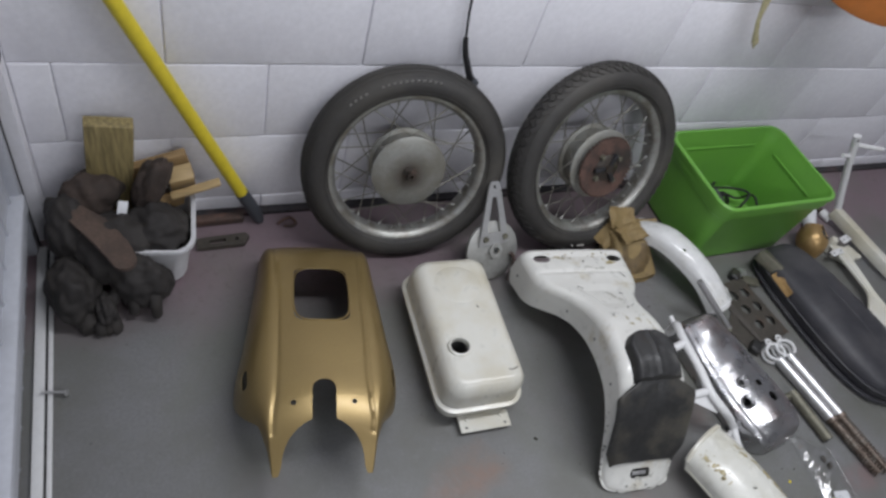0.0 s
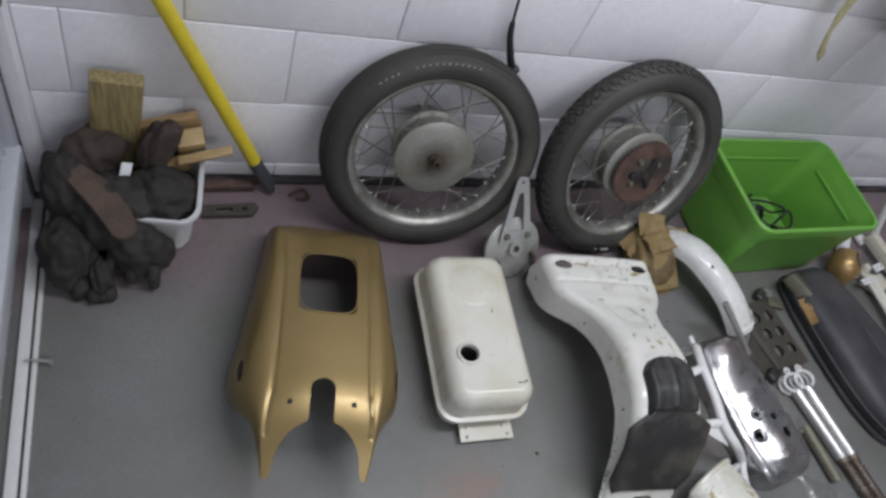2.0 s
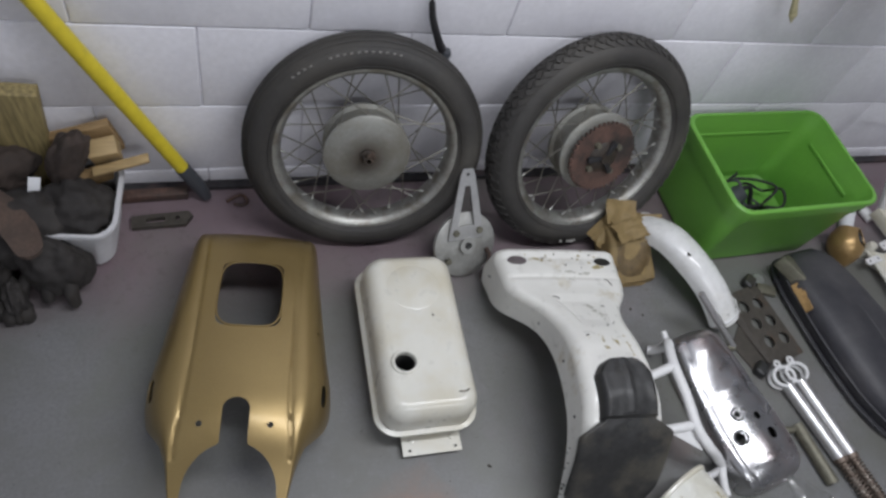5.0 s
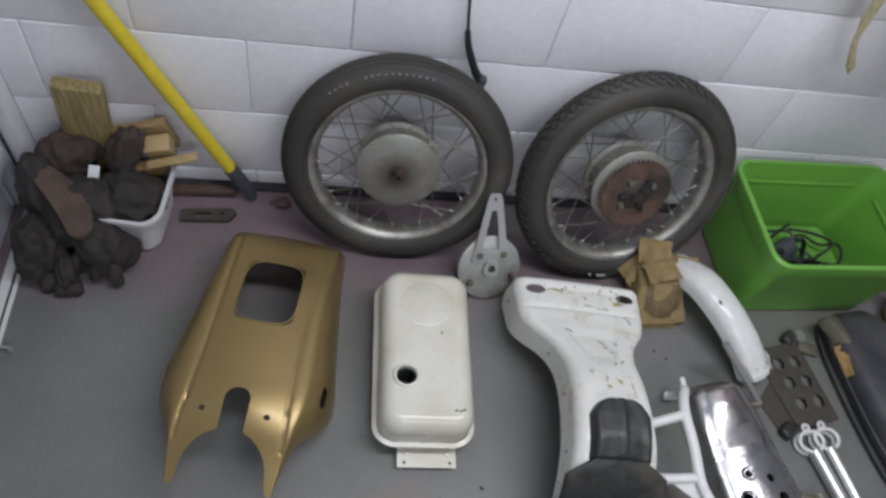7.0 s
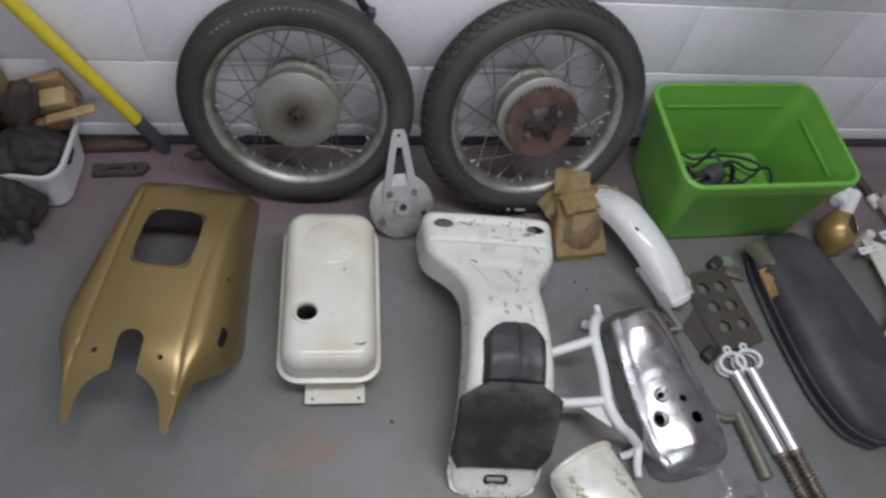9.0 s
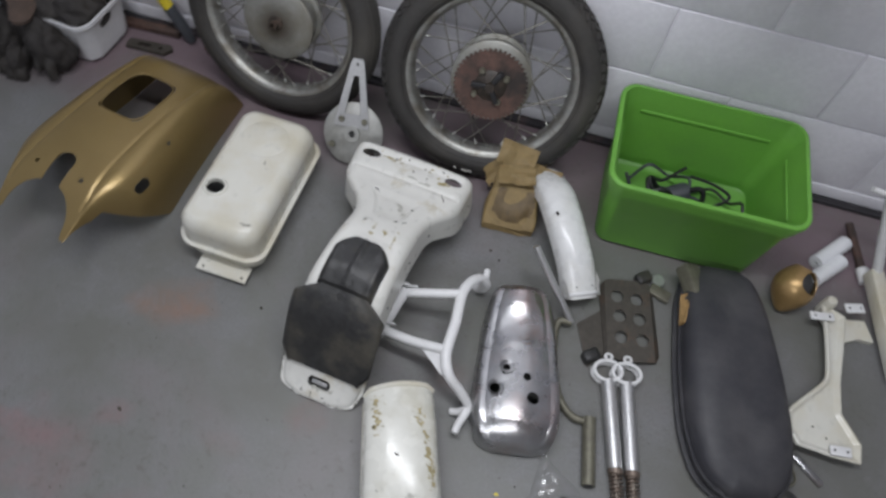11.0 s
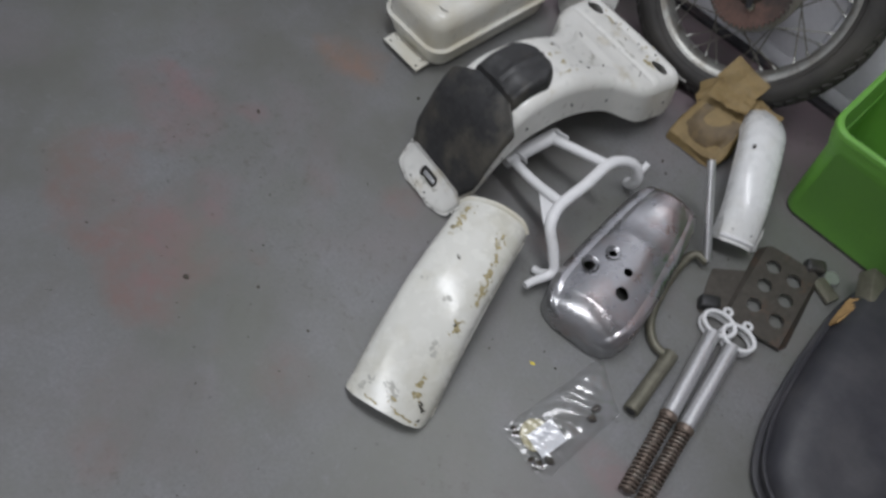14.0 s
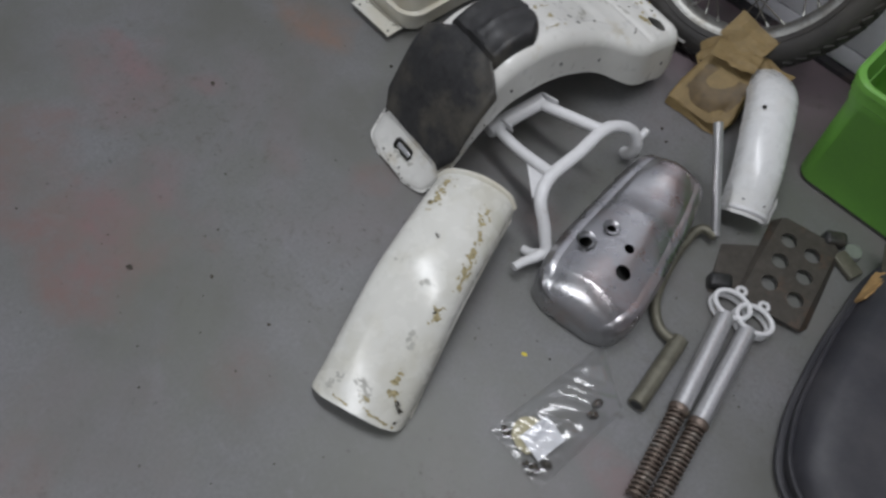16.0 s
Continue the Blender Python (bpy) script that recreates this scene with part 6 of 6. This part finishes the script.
# ---- parts beside the seat, at the east side ----
STAND = Matrix()
for x, y, z, x2, y2 in ((1.940, -0.135, 0.021, 2.016, -0.036), (1.936, -0.192, 0.021, 2.006, -0.103)):
    a, b = Vector((x, y, z)), Vector((x2, y2, z))
    n = (b - a).length
    bm = bmesh.new()
    lathe(bm, [(0.006, 0.0), (0.021, 0.0), (0.021, n), (0.006, n)], Matrix.Translation(a) @ (b - a).to_track_quat("Z", "Y").to_matrix().to_4x4(), 24, True)
    solo("paper_roll", bm, PAPER, "short white paper roll lying on the floor", "roll", (x, y, 0), "white rolls")
rod = thing("dark_spindle", (2.05, -0.05, 0), "dark rusty steel spindle with pale collar on the floor", "spindle")
bm = bmesh.new()
tube(bm, [(2.026, 0.036, 0.020), (2.072, -0.125, 0.015)], 0.0105, 12, 1, smooth=False)
part("bar", bm, RUST, rod)
bm = bmesh.new()
tube(bm, [(2.066, -0.104, 0.017), (2.077, -0.143, 0.017)], 0.0165, 14, 1, smooth=False)
part("collar", bm, WHITE, rod)

sub = thing("white_subframe", (2.02, -0.42, 0), "cream painted pressed steel subframe with brackets", "frame")
SUB_EDGE = [(1.958, -0.272), (1.968, -0.338), (1.977, -0.430), (1.975, -0.485), (1.940, -0.535), (1.893, -0.598), (1.893, -0.632), (1.920, -0.668)]
SUB = SUB_EDGE + [(2.00, -0.668), (2.06, -0.662), (2.06, -0.620), (2.012, -0.560), (2.006, -0.480), (2.010, -0.390), (2.012, -0.290)]


def sub_cut(x, y):
    return min(-poly_cut(x, y, SUB) + 0.004, circle_cut(x, y, 1.952, -0.612, 0.003), circle_cut(x, y, 1.985, -0.630, 0.003))


def sub_at(x, y):
    rim = max(0.0, 1 - abs(poly_cut(x, y, SUB)) / 0.012)
    return Vector((x, y, 0.034 + 0.007 * rim))


part("side_plate", sheet(sub_at, 1.86, 2.08, -0.69, -0.26, 80, 130, sub_cut, 0.004), CREAM, sub)
bm = bmesh.new()
tube(bm, [(x, y, 0.038) for x, y in SUB_EDGE], 0.0065, 8, 4)
part("rolled_edge", bm, CREAM, sub)


def web_at(x, y):
    return Vector((x, y, 0.016))


WEB = [(1.972, -0.300), (2.075, -0.268), (2.098, -0.318), (2.060, -0.322), (2.022, -0.348)]
part("web", sheet(web_at, 1.95, 2.15, -0.40, -0.25, 50, 40, lambda x, y: -poly_cut(x, y, WEB) + 0.003, 0.014), CREAM, sub, "flat web plate with a curved edge")
bm = bmesh.new()
lathe(bm, [(0.0, 0.062), (0.012, 0.060), (0.016, 0.050), (0.016, 0.0), (0.0, 0.0)], pose(1.968, -0.268, 0.004), 18)
part("knob", bm, CREAM, sub, "rounded mounting knob")
bm = bmesh.new()
tube(bm, [(1.938, -0.072, 0.372), (2.005, -0.100, 0.220), (2.086, -0.138, 0.050)], 0.0125, 14, 4)
upright = part("upright_tube", bm, WHITE, sub)
bm = bmesh.new()
lathe(bm, [(0.0, 0.0006), (0.005, 0.0006), (0.005, 0.0)], pose(1.940, -0.086, 0.362, 80, 0, 0), 12)
part("bolt_hole", bm, DARKGAP, upright)
bm = bmesh.new()
tube(bm, [(1.950, -0.078, 0.338), (2.010, -0.085, 0.334), (2.075, -0.095, 0.332)], 0.0085, 10, 2)
part("cross_bar", bm, WHITE, sub)
bm = bmesh.new()
tube(bm, [(1.972, -0.088, 0.292), (1.922, -0.092, 0.300)], 0.0075, 10, 2)
part("peg", bm, WHITE, sub)
bm = bmesh.new()
rbox(bm, look((2.112, -0.275, 0.045), (2.078, -0.145, 0.052)), 0.036, 0.044, 0.30, 0.006)
part("box_arm", bm, CREAM, sub, "box-section arm")
for x, y, z, rz, sx, sy in ((1.950, -0.316, 0.050, 14, 0.062, 0.022), (2.030, -0.262, 0.052, 20, 0.050, 0.026), (2.012, -0.655, 0.046, 10, 0.050, 0.024)):
    bm = bmesh.new()
    rbox(bm, pose(x, y, z, 0, 0, rz), sx, sy, 0.006, 0.002)
    lug = part("lug", bm, WHITE, sub)
    for q in (-0.3, 0.3):
        bm = bmesh.new()
        lathe(bm, [(0.0, 0.0006), (0.003, 0.0006), (0.003, 0.0)], pose(x, y, z, 0, 0, rz) @ pose(q * sx, 0, 0.003), 10)
        part("hole", bm, DARKGAP, lug)

STAND = pose(0.004, 0.032, 0)
drum = thing("rubber_bush_drum", (1.875, -0.87, 0), "dark round hub cap with an alloy centre", "hub cap")
bm = bmesh.new()
lathe(bm, [(0.0, 0.0), (0.058, 0.0), (0.064, 0.008), (0.064, 0.030), (0.058, 0.038), (0.030, 0.040), (0.0, 0.036)], pose(1.885, -0.872, 0.0), 40)
part("drum", bm, BLACK_RUBBER, drum)
bm = bmesh.new()
lathe(bm, [(0.008, 0.040), (0.026, 0.043), (0.028, 0.040), (0.028, 0.034), (0.008, 0.034)], pose(1.885, -0.872, 0.0), 32, True)
part("centre_ring", bm, ALLOY, drum)
bm = bmesh.new()
tube(bm, [(1.90, -0.79, 0.006), (1.885, -0.75, 0.012), (1.91, -0.735, 0.006), (1.93, -0.775, 0.008), (1.91, -0.80, 0.006)], 0.003, 6, 6)
solo("wire_clip", bm, OLIVE, "bent wire clip lying beside the hub cap", "clip", (1.905, -0.77, 0))
bm = bmesh.new()
rbox(bm, pose(1.955, -0.742, 0.008, 0, 0, -35), 0.085, 0.014, 0.012, 0.004)
solo("chrome_lever", bm, CHROME, "short chrome lever lying on the floor", "lever", (1.955, -0.742, 0))

# ---- grit on the floor ----
STAND = Matrix()
random.seed(21)
bm = bmesh.new()
for x, y, r in [(0.737, -1.465, 0.007), (0.444, -1.128, 0.006), (0.84, -1.36, 0.004), (0.98, -1.33, 0.004), (1.22, -1.06, 0.003), (1.33, -0.98, 0.003), (0.62, -0.79, 0.005), (1.10, -0.42, 0.004), (1.13, -0.44, 0.004)] + [
        (random.uniform(0.3, 1.6), random.uniform(-1.7, -0.45), random.uniform(0.0010, 0.0026)) for _ in range(120)]:
    lump(bm, pose(x, y, r * 0.4, 0, 0, random.uniform(0, 180)), r, r * 0.7, r * 0.5, x * 9, 0.5, 2, 1)
solo("floor_grit", bm, BRONZE, "dark specks of grit scattered on the floor", "grit", kind="stuff")
bm = bmesh.new()
for x, y, r in ((1.295, -1.010, 0.005), (1.12, -1.00, 0.002)):
    lump(bm, pose(x, y, 0.0006, 0, 0, 30), r, r * 0.7, 0.0007, x * 5, 0.6, 2, 2)
solo("paint_spots", bm, YELLOW, "small yellow paint spots on the floor", "paint spot", kind="stuff")
